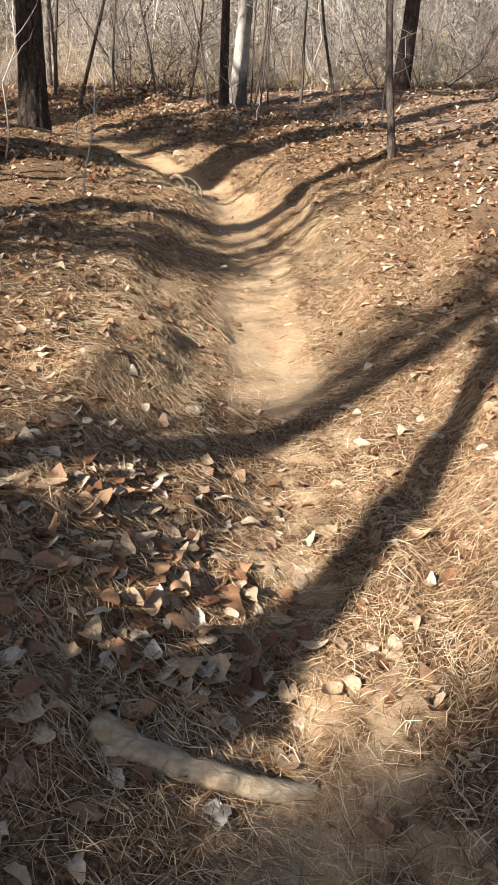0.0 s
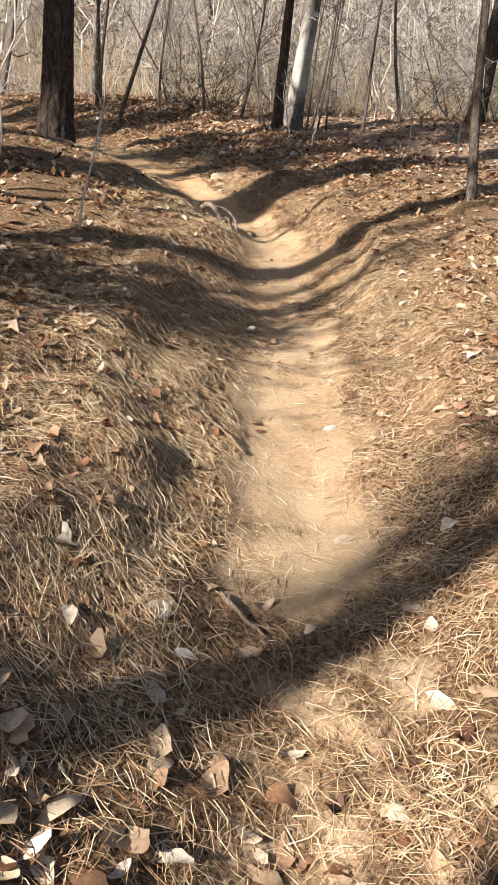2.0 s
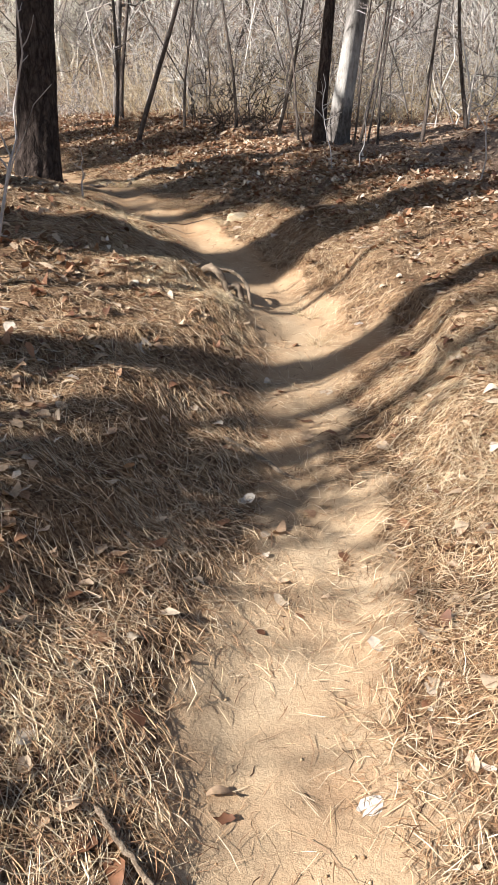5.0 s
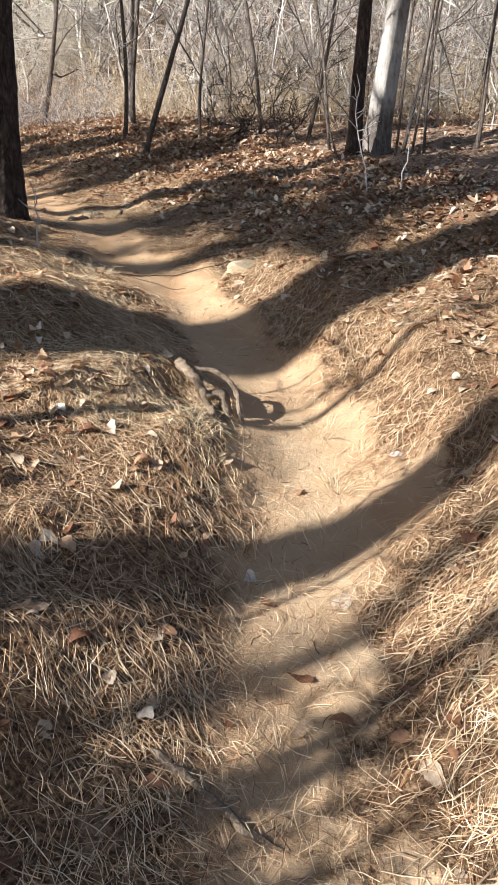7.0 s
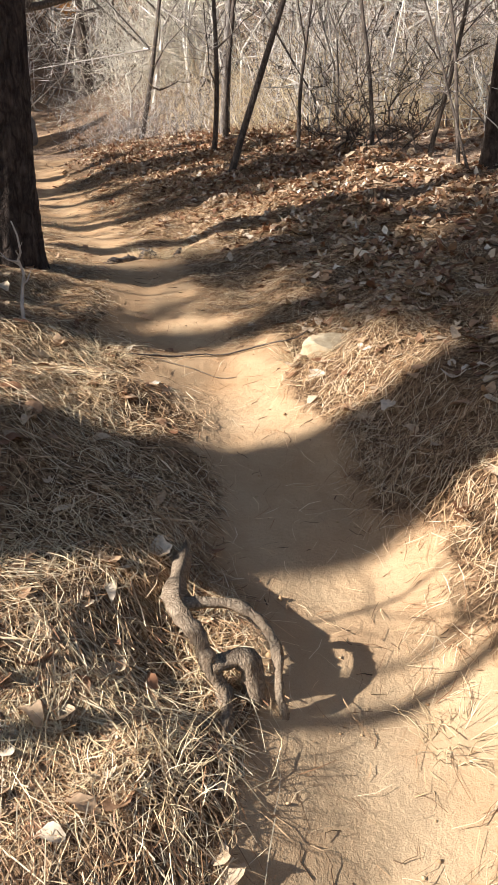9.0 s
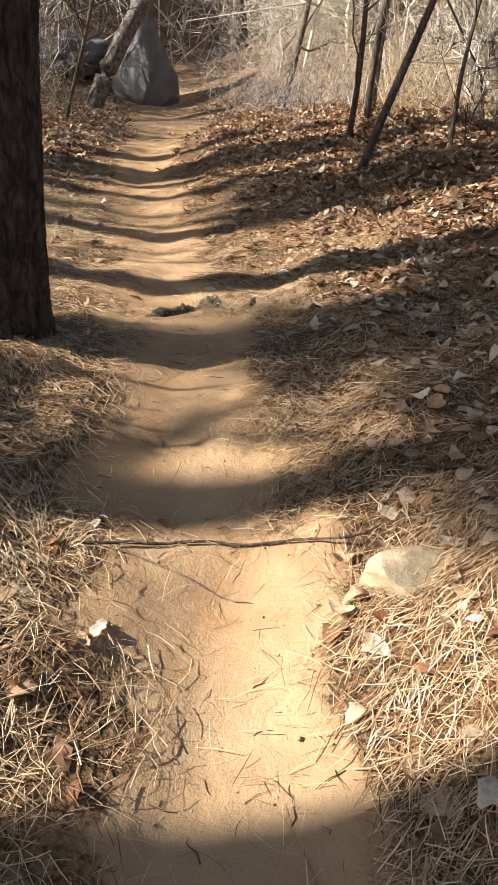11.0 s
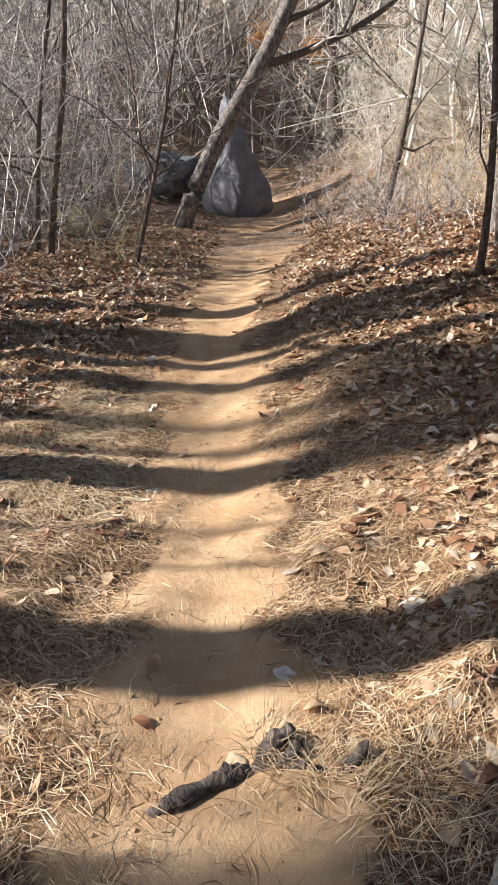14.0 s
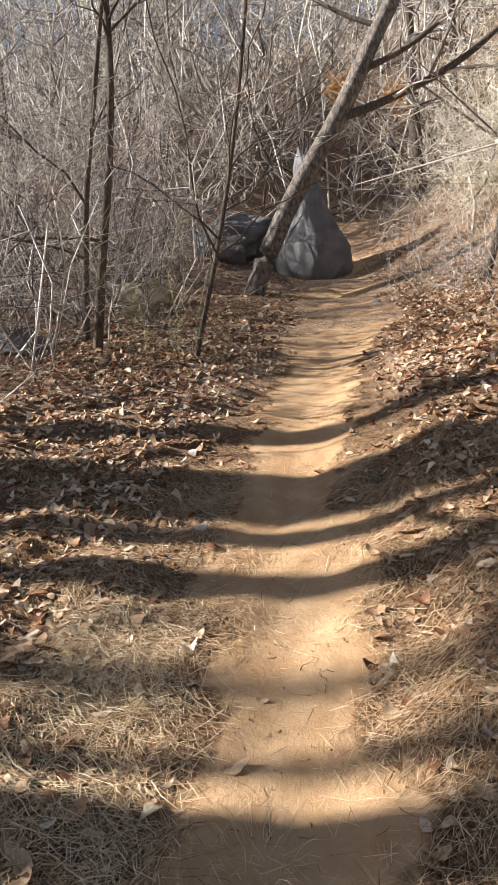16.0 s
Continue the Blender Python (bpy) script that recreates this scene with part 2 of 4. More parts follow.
def tread_half(s):
    return 0.26 + 0.03 * np.sin(s * 1.7) + 0.025 * np.sin(s * 4.1 + 1) + 0.06 * np.exp(-((s - 14.3) / 1.0) ** 2) + 0.17 * smooth(26.5, 29, s)


WAVES = np.random.RandomState(4).uniform(-1, 1, (26, 3))


def ripple(x, y, first, last, size):
    out = np.zeros_like(x)
    for i in range(first, last):
        a, b, c = WAVES[i]
        f = (1.5 + abs(c) * 4) * (1 + (i - first) * 0.35) / size
        ang = a * 3.1416
        out += np.sin(f * (x * np.cos(ang) + y * np.sin(ang)) + b * 9) / (1 + (i - first) * 0.35)
    return out


def lay(x, y):
    """Run along the trail, offset (right is plus), and height of the ground at x, y (arrays)."""
    x, y = np.atleast_1d(np.asarray(x, float)), np.atleast_1d(np.asarray(y, float))
    run, off, z = np.empty_like(x), np.empty_like(x), np.empty_like(x)
    for i in range(0, len(x), 20000):
        px, py = x[i:i + 20000], y[i:i + 20000]
        d2 = (LINE[None, :, 0] - px[:, None]) ** 2 + (LINE[None, :, 1] - py[:, None]) ** 2
        k = d2.argmin(1)
        m = d2[np.arange(len(px)), k]
        w = np.exp(-(d2 - m[:, None]) / (0.05 + 0.5 * m[:, None]))
        q = (w @ LINE) / w.sum(1)[:, None]
        d = (px - LINE[k, 0]) * ALONG[k, 1] - (py - LINE[k, 1]) * ALONG[k, 0]
        a = np.sqrt(m)
        d = np.where(d < 0, -a, a)
        s = RUN[k]
        wide = tread_half(s) - 0.03
        reach = np.where(d < 0, np.interp(s, [14.9, 15.3, 16.0, 16.5], [0.72, 0.42, 0.4, 0.7]), np.interp(s, [14.2, 15.4, 17.0, 18], [0.72, 0.5, 0.55, 0.72]))
        bank = np.where(d < 0, q[:, 3], q[:, 4]) * (0.25 * smooth(wide - 0.06, wide - 0.06 + reach, a) + 0.75 * np.clip((a - wide + 0.06) / reach, 0, 1))
        out = np.maximum(a - wide - 0.3, 0)
        grow = np.where(d < 0, np.interp(s, [17, 20.5], [0.14, 0.09]) * 6 * (1 - np.exp(-out / 6)), 0.2 * out * np.exp(-out / 30))
        hill = 0.36 * np.maximum(0, py * 0.9 - px * 0.25 - 21) * smooth(1, 7, a)
        rough = smooth(wide, wide + 0.35, a)
        bumps = 0.014 * rough * ripple(px, py, 0, 10, 0.55) * smooth(0, 0.5, rough) + 0.03 * smooth(0.6, 2.5, a) * ripple(px, py, 10, 16, 1.6)
        bumps = bumps + 0.006 * ripple(px, py, 16, 22, 0.35)
        tread = -0.025 * (1 - smooth(0, wide + 0.05, a))
        run[i:i + 20000], off[i:i + 20000] = s, d
        z[i:i + 20000] = q[:, 2] + bank + grow + hill + bumps + tread
    return run, off, z


def ground_z(x, y):
    return float(lay([x], [y])[2][0])


# ---- builders ----
def mesh_of(name, verts, faces, material, soft=False):
    me = bpy.data.meshes.new(name)
    verts, faces = np.asarray(verts, np.float32), np.asarray(faces, np.int32)
    n = faces.shape[1]
    me.vertices.add(len(verts))
    me.vertices.foreach_set("co", verts.ravel())
    me.loops.add(faces.size)
    me.loops.foreach_set("vertex_index", faces.ravel())
    me.polygons.add(len(faces))
    me.polygons.foreach_set("loop_start", np.arange(0, faces.size, n, dtype=np.int32))
    if soft:
        me.polygons.foreach_set("use_smooth", np.ones(len(faces), bool))
    me.update(calc_edges=True)
    me.materials.append(material)
    return me


def tubes(paths, radii, sides=3):
    """Tubes along paths (n, p, 3) with radii (n, p): verts and quads of one mesh, ends drawn to a point by the radii."""
    paths, radii = np.asarray(paths, float), np.asarray(radii, float)
    n, p, _ = paths.shape
    tan = np.gradient(paths, axis=1)
    tan /= np.linalg.norm(tan, axis=2, keepdims=True) + 1e-9
    ref = np.where(np.abs(tan[..., 2:3]) > 0.9, np.array([1.0, 0, 0]), np.array([0, 0, 1.0]))
    u = np.cross(tan, ref)
    u /= np.linalg.norm(u, axis=2, keepdims=True) + 1e-9
    v = np.cross(tan, u)
    a = np.arange(sides) * 2 * np.pi / sides
    ring = u[:, :, None] * np.cos(a)[None, None, :, None] + v[:, :, None] * np.sin(a)[None, None, :, None]
    verts = (paths[:, :, None] + ring * radii[:, :, None, None]).reshape(-1, 3)
    base = (np.arange(n)[:, None, None] * p + np.arange(p - 1)[None, :, None]) * sides
    j = np.arange(sides)[None, None, :]
    k = (j + 1) % sides
    quads = np.stack([base + j, base + k, base + sides + k, base + sides + j], -1).reshape(-1, 4)
    return verts, quads


def joined(pieces):
    verts, faces, at = [], [], 0
    for v, f in pieces:
        verts.append(v)
        faces.append(f + at)
        at += len(v)
    return np.vstack(verts), np.vstack(faces)


def thing(name, label, category, group="", at=(0, 0, 0)):
    ob = new(name)
    ob.location = at
    return tagged(ob, label, category, group)


def part(name, me, parent, label=""):
    ob = new(name, me)
    ob.parent = parent
    if label:
        tagged(ob, label)
    return ob


RNG = np.random.RandomState(7)


def bent(start, aim, points, wobble, rng, sag=0.0):
    """Wandering paths (n, points, 3) from start (n, 3) by the way and length of aim (n, 3)."""
    start, aim = np.atleast_2d(start), np.atleast_2d(aim)
    n = len(start)
    t = np.linspace(0, 1, points)[None, :, None]
    length = np.linalg.norm(aim, axis=1)[:, None, None]
    walk_off = np.cumsum(rng.normal(0, 1, (n, points, 3)), axis=1)
    walk_off -= walk_off[:, :1]
    out = start[:, None] + aim[:, None] * t + walk_off * wobble * length / points
    out[..., 2] -= sag * length[..., 0] * (t[..., 0] ** 2)
    return out


def taper(n, points, r0, r1):
    r0, r1 = np.broadcast_to(r0, n), np.broadcast_to(r1, n)
    t = np.linspace(0, 1, points)[None]
    return r0[:, None] * (1 - t) + r1[:, None] * t


def branching(stems, radii, rng, per, length, up=0.5, points=4, thin=0.45, lo=0.25, wobble=0.25):
    """Branches off stems (n, p, 3): paths and radii."""
    n, p, _ = stems.shape
    pick = np.repeat(np.arange(n), per)
    f = rng.uniform(lo, 0.98, len(pick)) * (p - 1)
    i = np.minimum(f.astype(int), p - 2)
    w = (f - i)[:, None]
    start = stems[pick, i] * (1 - w) + stems[pick, i + 1] * w
    rad = radii[pick, i] * (1 - w[:, 0]) + radii[pick, i + 1] * w[:, 0]
    ang = rng.uniform(0, 2 * np.pi, len(pick))
    aim = np.stack([np.cos(ang), np.sin(ang), up + rng.normal(0, 0.3, len(pick))], 1)
    along = stems[pick, i + 1] - stems[pick, i]
    aim = aim / np.linalg.norm(aim, axis=1)[:, None] + 0.4 * along / (np.linalg.norm(along, axis=1)[:, None] + 1e-9)
    full = np.linalg.norm(stems[pick, -1] - stems[pick, 0], axis=1)
    aim *= (length * full * rng.uniform(0.5, 1.2, len(pick)) * (1.15 - f / (p - 1)))[:, None]
    return bent(start, aim, points, wobble, rng), taper(len(pick), points, np.maximum(rad * thin * 1.4, 0.0012), 0.0008)


# ---- ground ----
def spread(lo, hi, step, far_lo, far_hi, n):
    mid = np.arange(lo, hi + step / 2, step)
    g = np.geomspace(step * 2, 1, n)
    left = lo - (lo - far_lo) * np.cumsum(g) / g.sum()
    right = hi + (far_hi - hi) * np.cumsum(g) / g.sum()
    return np.r_[left[::-1], mid, right]


def build_ground():
    xs, ys = spread(-8.0, 2.2, 0.055, -260, 220, 60), spread(0.6, 18.0, 0.055, -120, 300, 60)
    gx, gy = np.meshgrid(xs, ys)
    run, off, z = lay(gx.ravel(), gy.ravel())
    verts = np.stack([gx.ravel(), gy.ravel(), z], 1)
    nx, ny = len(xs), len(ys)
    i = (np.arange(ny - 1)[:, None] * nx + np.arange(nx - 1)[None]).ravel()
    me = mesh_of("ground", verts, np.stack([i, i + 1, i + nx + 1, i + nx], 1), M_GROUND, True)
    wide = tread_half(run) + 0.02
    bare = 1 - smooth(wide - 0.2, wide + 0.26, np.abs(off) + 0.05 * ripple(gx.ravel(), gy.ravel(), 16, 22, 0.5))
    bare *= np.interp(run, [0, 8.8, 9.6, 11.4, 12.0, 13.3, 13.7, 15.0, 15.4], [0.7, 0.7, 0.5, 0.42, 1, 1, 0.62, 0.64, 1])
    deep = me.attributes.new("leafy", "FLOAT", "POINT")
    deep.data.foreach_set("value", np.maximum(smooth(1.6, 3.6, np.abs(off)), np.maximum(smooth(24, 26, run), 1 - smooth(6.5, 8, run)) * smooth(0.3, 0.8, np.abs(off))).astype(np.float32))
    attr = me.attributes.new("trail", "FLOAT", "POINT")
    attr.data.foreach_set("value", bare.astype(np.float32))
    return tagged(new("ground", me), "sandy trail worn into a forest floor of needles and leaves", "ground", kind="structure")


ground = build_ground()


# ---- litter ----
def strips(centre, head, length, width, rng, lift=0.02, plain=None):
    """Bent needles: two quads each, one where plain."""
    n = len(centre)
    side = np.stack([-np.sin(head), np.cos(head), np.zeros(n)], 1) * width[:, None] / 2
    ahead = np.stack([np.cos(head), np.sin(head), np.zeros(n)], 1) * length[:, None] / 2
    bend = side / (width[:, None] / 2) * (rng.normal(0, 0.09, n) * length)[:, None]
    tilt = rng.normal(0, lift, (n, 2))
    a, c = centre - ahead, centre + ahead
    a[:, 2] = lay(a[:, 0], a[:, 1])[2] + 0.002 + np.abs(tilt[:, 0])
    c[:, 2] = lay(c[:, 0], c[:, 1])[2] + 0.002 + np.abs(tilt[:, 1])
    b = (a + c) / 2 + bend
    b[:, 2] += np.abs(rng.normal(0, lift * 0.4, n))
    roll = rng.uniform(-0.8, 0.8, n)[:, None] * np.array([0, 0, 1.0]) * width[:, None] / 2
    s2 = side + roll
    verts = np.stack([a - s2, a + s2, b - s2, b + s2, c - s2 * 0.5, c + s2 * 0.5], 1).reshape(-1, 3)
    k = np.arange(n)[:, None] * 6
    if plain is None:
        plain = np.zeros(n, bool)
    faces = np.concatenate([k[~plain] + np.array([0, 1, 3, 2]), k[~plain] + np.array([2, 3, 5, 4]), k[plain] + np.array([0, 1, 5, 4])], 0)
    return verts, faces


def on_trail(run):
    """How much litter lies on the tread: more where few feet scrape it."""
    return np.interp(run, [0, 10.6, 11.6, 13.0, 13.6, 15.0, 15.4, 17, 30], [0.8, 0.9, 0.2, 0.16, 0.6, 0.55, 0.1, 0.06, 0.1])


def scatter(rng, count, lo, hi, reach_left, reach_right):
    """Random places along the trail: x, y, run, offset."""
    s = rng.uniform(lo, hi, count)
    d = rng.uniform(-reach_left, reach_right, count)
    i = np.interp(s, RUN, np.arange(len(RUN)))
    k = i.astype(int).clip(0, len(RUN) - 2)
    f = (i - k)[:, None]
    c = LINE[k, :2] * (1 - f) + LINE[k + 1, :2] * f
    t = ALONG[k]
    x, y = c[:, 0] + t[:, 1] * d, c[:, 1] - t[:, 0] * d
    return x, y, s, d


def needle_cover(x, y, s, d):
    """Share of the ground under needles: ragged towards the tread."""
    a = np.abs(d) + 0.07 * ripple(x, y, 16, 22, 0.5)
    f = smooth(0.14, 0.42, a)
    return on_trail(s) * 0.6 * (1 - f) + f * np.exp(-(np.maximum(np.abs(d) - 0.3, 0) / 1.5) ** 2)


def build_needles():
    rng = np.random.RandomState(11)
    x, y, s, d = scatter(rng, 720000, 8.2, 24.5, 1.7, 1.7)
    keep = rng.uniform(0, 1, len(x)) < needle_cover(x, y, s, d) * (0.6 + 0.4 * np.sin(x * 5 + y * 3.3) * np.sin(y * 4.1 - x * 2))
    x, y, s, d = x[keep], y[keep], s[keep], d[keep]
    n = len(x)
    k = np.interp(s, RUN, np.arange(len(RUN))).astype(int)
    slope = np.arctan2(ALONG[k, 1], ALONG[k, 0]) + np.where(np.abs(d) < 0.27, 1.2, -np.sign(d) * 1.1)
    head = np.where(rng.uniform(0, 1, n) < 0.2, slope + rng.normal(0, 0.5, n), rng.uniform(0, 6.28, n))
    v, f = strips(np.stack([x, y, 0 * x], 1), head, rng.uniform(0.03, 0.105, n), rng.uniform(0.0010, 0.0025, n) * np.where(np.abs(d) < 0.25, 0.8, 1.0), rng, 0.010, (np.abs(d) > 0.62) | (s > 20.5))
    return tagged(new("pine_needles", mesh_of("pine_needles", v, f, M_NEEDLE)), "layer of dry orange-brown pine needles on the ground", "pine needles", kind="stuff")


def build_straw():
    """Patches of bleached grass lying on the banks."""
    rng = np.random.RandomState(12)
    for lo, hi, inner, outer, side in ((10.9, 13.4, 0.36, 1.35, -1), (13.2, 15.6, 0.4, 1.15, 1), (15.3, 17.2, 0.34, 1.3, -1), (17.0, 18.6, 0.36, 1.1, -1), (20.9, 23.3, 0.36, 1.3, -1)):
        n = 15000 if lo < 20 else 30000
        x, y, s, d = scatter(rng, n, lo, hi, 1.4, 1.4)
        d2 = np.abs(d)
        edge = smooth(inner - 0.06, inner + 0.14, d2) * (1 - smooth(outer - 0.5, outer, d2)) * smooth(lo, lo + 0.6, s) * (1 - smooth(hi - 0.6, hi, s))
        blot = 0.5 + 0.5 * np.sin(x * 4.3 + 2 * np.sin(y * 2.9)) * np.sin(y * 5.1 + 1.5 * np.sin(x * 3.7))
        keep = (np.sign(d) == side) & (rng.uniform(0, 1, n) < edge * (0.25 + blot))
        x, y = x[keep], y[keep]
        n = len(x)
        v, f = strips(np.stack([x, y, 0 * x], 1), rng.uniform(0, 6.28, n), rng.uniform(0.035, 0.14, n), rng.uniform(0.0010, 0.0024, n), rng, 0.012)
        tagged(new("dry_grass", mesh_of("dry_grass", v, f, M_STRAW)), "bleached dry grass lying on the trail bank", "dry grass", kind="stuff")


def leaf_sheet(n, rng, size, cup, cols=2, rows=4, ragged=0.16):
    """Local shapes of n dry leaves: verts (n, (rows+1)*(cols+1), 3) and one leaf's faces."""
    u = np.linspace(0, 1, rows + 1)
    prof = np.sin(np.pi * np.clip(u * 0.94 + 0.03, 0, 1) ** 0.85) ** 0.75 if rows > 2 else np.array([0.14, 1.0, 0.2])
    v = np.linspace(-1, 1, cols + 1)
    lob = 1 + rng.normal(0, ragged, (n, rows + 1, cols + 1))
    length, width = size, size * rng.uniform(0.42, 0.68, n)
    X = (u[None, :, None] - 0.5) * length[:, None, None] * np.ones((1, 1, cols + 1))
    Y = v[None, None] * prof[None, :, None] * width[:, None, None] / 2 * lob
    fold, curl, twist = rng.normal(0.22, 0.3, n) * cup, rng.normal(0.1, 0.45, n) * cup, rng.normal(0, 0.3, n)
    Z = np.abs(Y) * fold[:, None, None] + curl[:, None, None] * X ** 2 / length[:, None, None] * 2 + twist[:, None, None] * X * Y / length[:, None, None]
    Z += rng.normal(0, 0.022, Z.shape) * length[:, None, None]
    pts = np.stack([X, Y, Z], -1).reshape(n, -1, 3)
    c = cols + 1
    faces = np.array([[r * c + q, r * c + q + 1, (r + 1) * c + q + 1, (r + 1) * c + q] for r in range(rows) for q in range(cols)])
    return pts, faces


def turned(pts, x, y, z, rng, lean):
    n = len(pts)
    yaw = rng.uniform(0, 6.28, n)
    tip, side = rng.normal(0, lean, n), rng.normal(0, lean, n)
    X, Y, Z = pts[..., 0], pts[..., 1], pts[..., 2]
    Z2 = Z + X * np.sin(tip)[:, None] + Y * np.sin(side)[:, None]
    X2, Y2 = X * np.cos(tip)[:, None], Y * np.cos(side)[:, None]
    cx, sx = np.cos(yaw)[:, None], np.sin(yaw)[:, None]
    out = np.stack([X2 * cx - Y2 * sx + x[:, None], X2 * sx + Y2 * cx + y[:, None], Z2 - Z2.min(1)[:, None] * 0.6 + z[:, None]], -1)
    return out


def leaf_cover(x, y, s, d):
    """Share of ground under leaves."""
    pile = np.exp(-((x + 0.2) / 0.5) ** 2 - ((y - 2.1) / 0.6) ** 2) * 0.5
    right = smooth(0.45, 1.0, d) * np.interp(s, [8, 12, 15, 18, 20, 24], [0.25, 0.3, 0.35, 0.75, 1.0, 1.0])
    left = smooth(0.45, 1.1, -d) * np.interp(s, [8, 12, 16, 20, 22.3, 23, 26], [0.4, 0.25, 0.2, 0.25, 0.3, 0.9, 1.0])
    return np.clip(np.where(np.abs(d) < tread_half(s) + 0.04, on_trail(s) * 0.06, 0.10) + pile + right + left, 0, 1)


def build_leaves():
    rng = np.random.RandomState(21)
    x, y, s, d = scatter(rng, 150000, 8.0, 31, 3.4, 3.4)
    patchy = 0.5 + 0.5 * np.sin(x * 3.1 + 1.7 * np.sin(y * 2.3)) * np.sin(y * 2.7 + 1.3 * np.sin(x * 3.3))
    keep = rng.uniform(0, 1, len(x)) < leaf_cover(x, y, s, d) * np.interp(s, [19, 22], [0.75, 1.0]) * (0.35 + 0.65 * patchy)
    x, y, s, d = x[keep], y[keep], s[keep], d[keep]
    near = (np.abs(d) < 1.15) & (s < 23.5)
    for pick, rows, cup, lean in ((near, 6, 0.8, 0.14), (~near, 3, 1.0, 0.28)):
        px, py = x[pick], y[pick]
        pts, f = leaf_sheet(len(px), rng, rng.uniform(0.034, 0.092, len(px)) * (1 + 0.55 * np.exp(-((px + 0.25) / 0.6) ** 2 - ((py - 2.0) / 0.8) ** 2)), cup, 2, rows)
        pts = turned(pts, px, py, lay(px, py)[2] + 0.004, rng, lean)
        faces = (f[None] + (np.arange(len(px)) * pts.shape[1])[:, None, None]).reshape(-1, 4)
        tagged(new("leaf_litter", mesh_of("leaf_litter", pts.reshape(-1, 3), faces, M_LEAF, True)), "scattered curled dry brown oak leaves along the trail", "leaf litter", kind="stuff")
    n = 62000
    x, y = np.r_[rng.uniform(-24, 9, 52000), rng.normal(-5, 9, n - 52000)], np.r_[rng.uniform(5, 34, 52000), rng.normal(8, 10, n - 52000)]
    x, y = np.r_[x, rng.uniform(-15, -6, 11000)], np.r_[y, rng.uniform(19, 29, 11000)]
    s, d, z = lay(x, y)
    keep = (np.abs(d) > 2.2) | (s > 26.5) | ((s < 8) & (np.abs(d) > 0.5))
    keep &= (np.abs(d) > 0.6)
    x, y, z = x[keep], y[keep], z[keep]
    pts, f = leaf_sheet(len(x), rng, rng.uniform(0.04, 0.12, len(x)), 0.8, 1, 3)
    pts = turned(pts, x, y, z + 0.01, rng, 0.22)
    faces = (f[None] + (np.arange(len(x)) * pts.shape[1])[:, None, None]).reshape(-1, 4)
    tagged(new("leaf_litter", mesh_of("leaf_litter", pts.reshape(-1, 3), faces, M_LEAF, True)), "brown leaf litter spread under the bare woods", "leaf litter", kind="stuff")


def build_crumbs():
    """Clods and grit lying on the bare tread."""
    rng = np.random.RandomState(31)
    x, y, s, d = scatter(rng, 2600, 8.6, 25, 0.42, 0.42)
    n = len(x)
    r = rng.gamma(1.6, 0.0011, n) + 0.001
    base = np.array([(1, 0, 0), (0, 1, 0), (-1, 0, 0), (0, -1, 0), (0, 0, 0.8), (0.3, 0.2, -0.6)], float)
    pts = base[None] * (1 + rng.normal(0, 0.25, (n, 6, 1))) * r[:, None, None]
    a = rng.uniform(0, 6.28, n)[:, None]
    px, py = pts[..., 0] * np.cos(a) - pts[..., 1] * np.sin(a) * 0.8, pts[..., 0] * np.sin(a) + pts[..., 1] * np.cos(a) * 0.8
    pts = np.stack([px + x[:, None], py + y[:, None], pts[..., 2] + (lay(x, y)[2] + r * 0.3)[:, None]], -1)
    tri = np.array([(0, 1, 4), (1, 2, 4), (2, 3, 4), (3, 0, 4), (1, 0, 5), (2, 1, 5), (3, 2, 5), (0, 3, 5)])
    faces = (tri[None] + (np.arange(n) * 6)[:, None, None]).reshape(-1, 3)
    return tagged(new("soil_crumbs", mesh_of("soil_crumbs", pts.reshape(-1, 3), faces, M_CRUMB)), "small clods and grit on the bare tread", "soil", kind="stuff")


M_CRUMB = random_material("sandy_clods", [(0, (0.32, 0.20, 0.11)), (0.5, (0.45, 0.31, 0.18)), (1, (0.58, 0.44, 0.28))], 0.95, 0.1, "island", 40)
build_crumbs()
build_needles()
build_straw()
build_leaves()

# ---- trees ----


def trunk_mesh(name, path, radii, sides, material, lumps, rng, furrow=0.0):
    v, f = tubes(np.asarray(path)[None], np.asarray(radii)[None], sides)
    p = len(path)
    v = v.reshape(p, sides, 3)
    c = np.asarray(path)[:, None]
    g = 1 + lumps * rng.normal(0, 1, (p, sides, 1)) * 0.5 + lumps * np.sin(np.arange(sides) * 2.7 + 1)[None, :, None] * np.linspace(1, 0.6, p)[:, None, None]
    if furrow:
        a, hh = np.arange(sides)[None, :] * 2 * np.pi / sides, np.asarray(path)[:, 2:3]
        wave = np.sin(11 * a + 1.7 * np.sin(hh * 2.3) + 1.1 * np.sin(hh * 5.1 + a * 2)) + 0.6 * np.sin(19 * a + 2.1 * np.sin(hh * 3.7 + 2) + 3) + 0.5 * np.sin(hh * 21 + 4 * np.sin(a * 3))
        g = 1 + furrow * np.tanh(1.6 * wave)[..., None] + 0.012 * rng.normal(0, 1, (p, sides, 1))
    return mesh_of(name, (c + (v - c) * g).reshape(-1, 3), f, material, True)


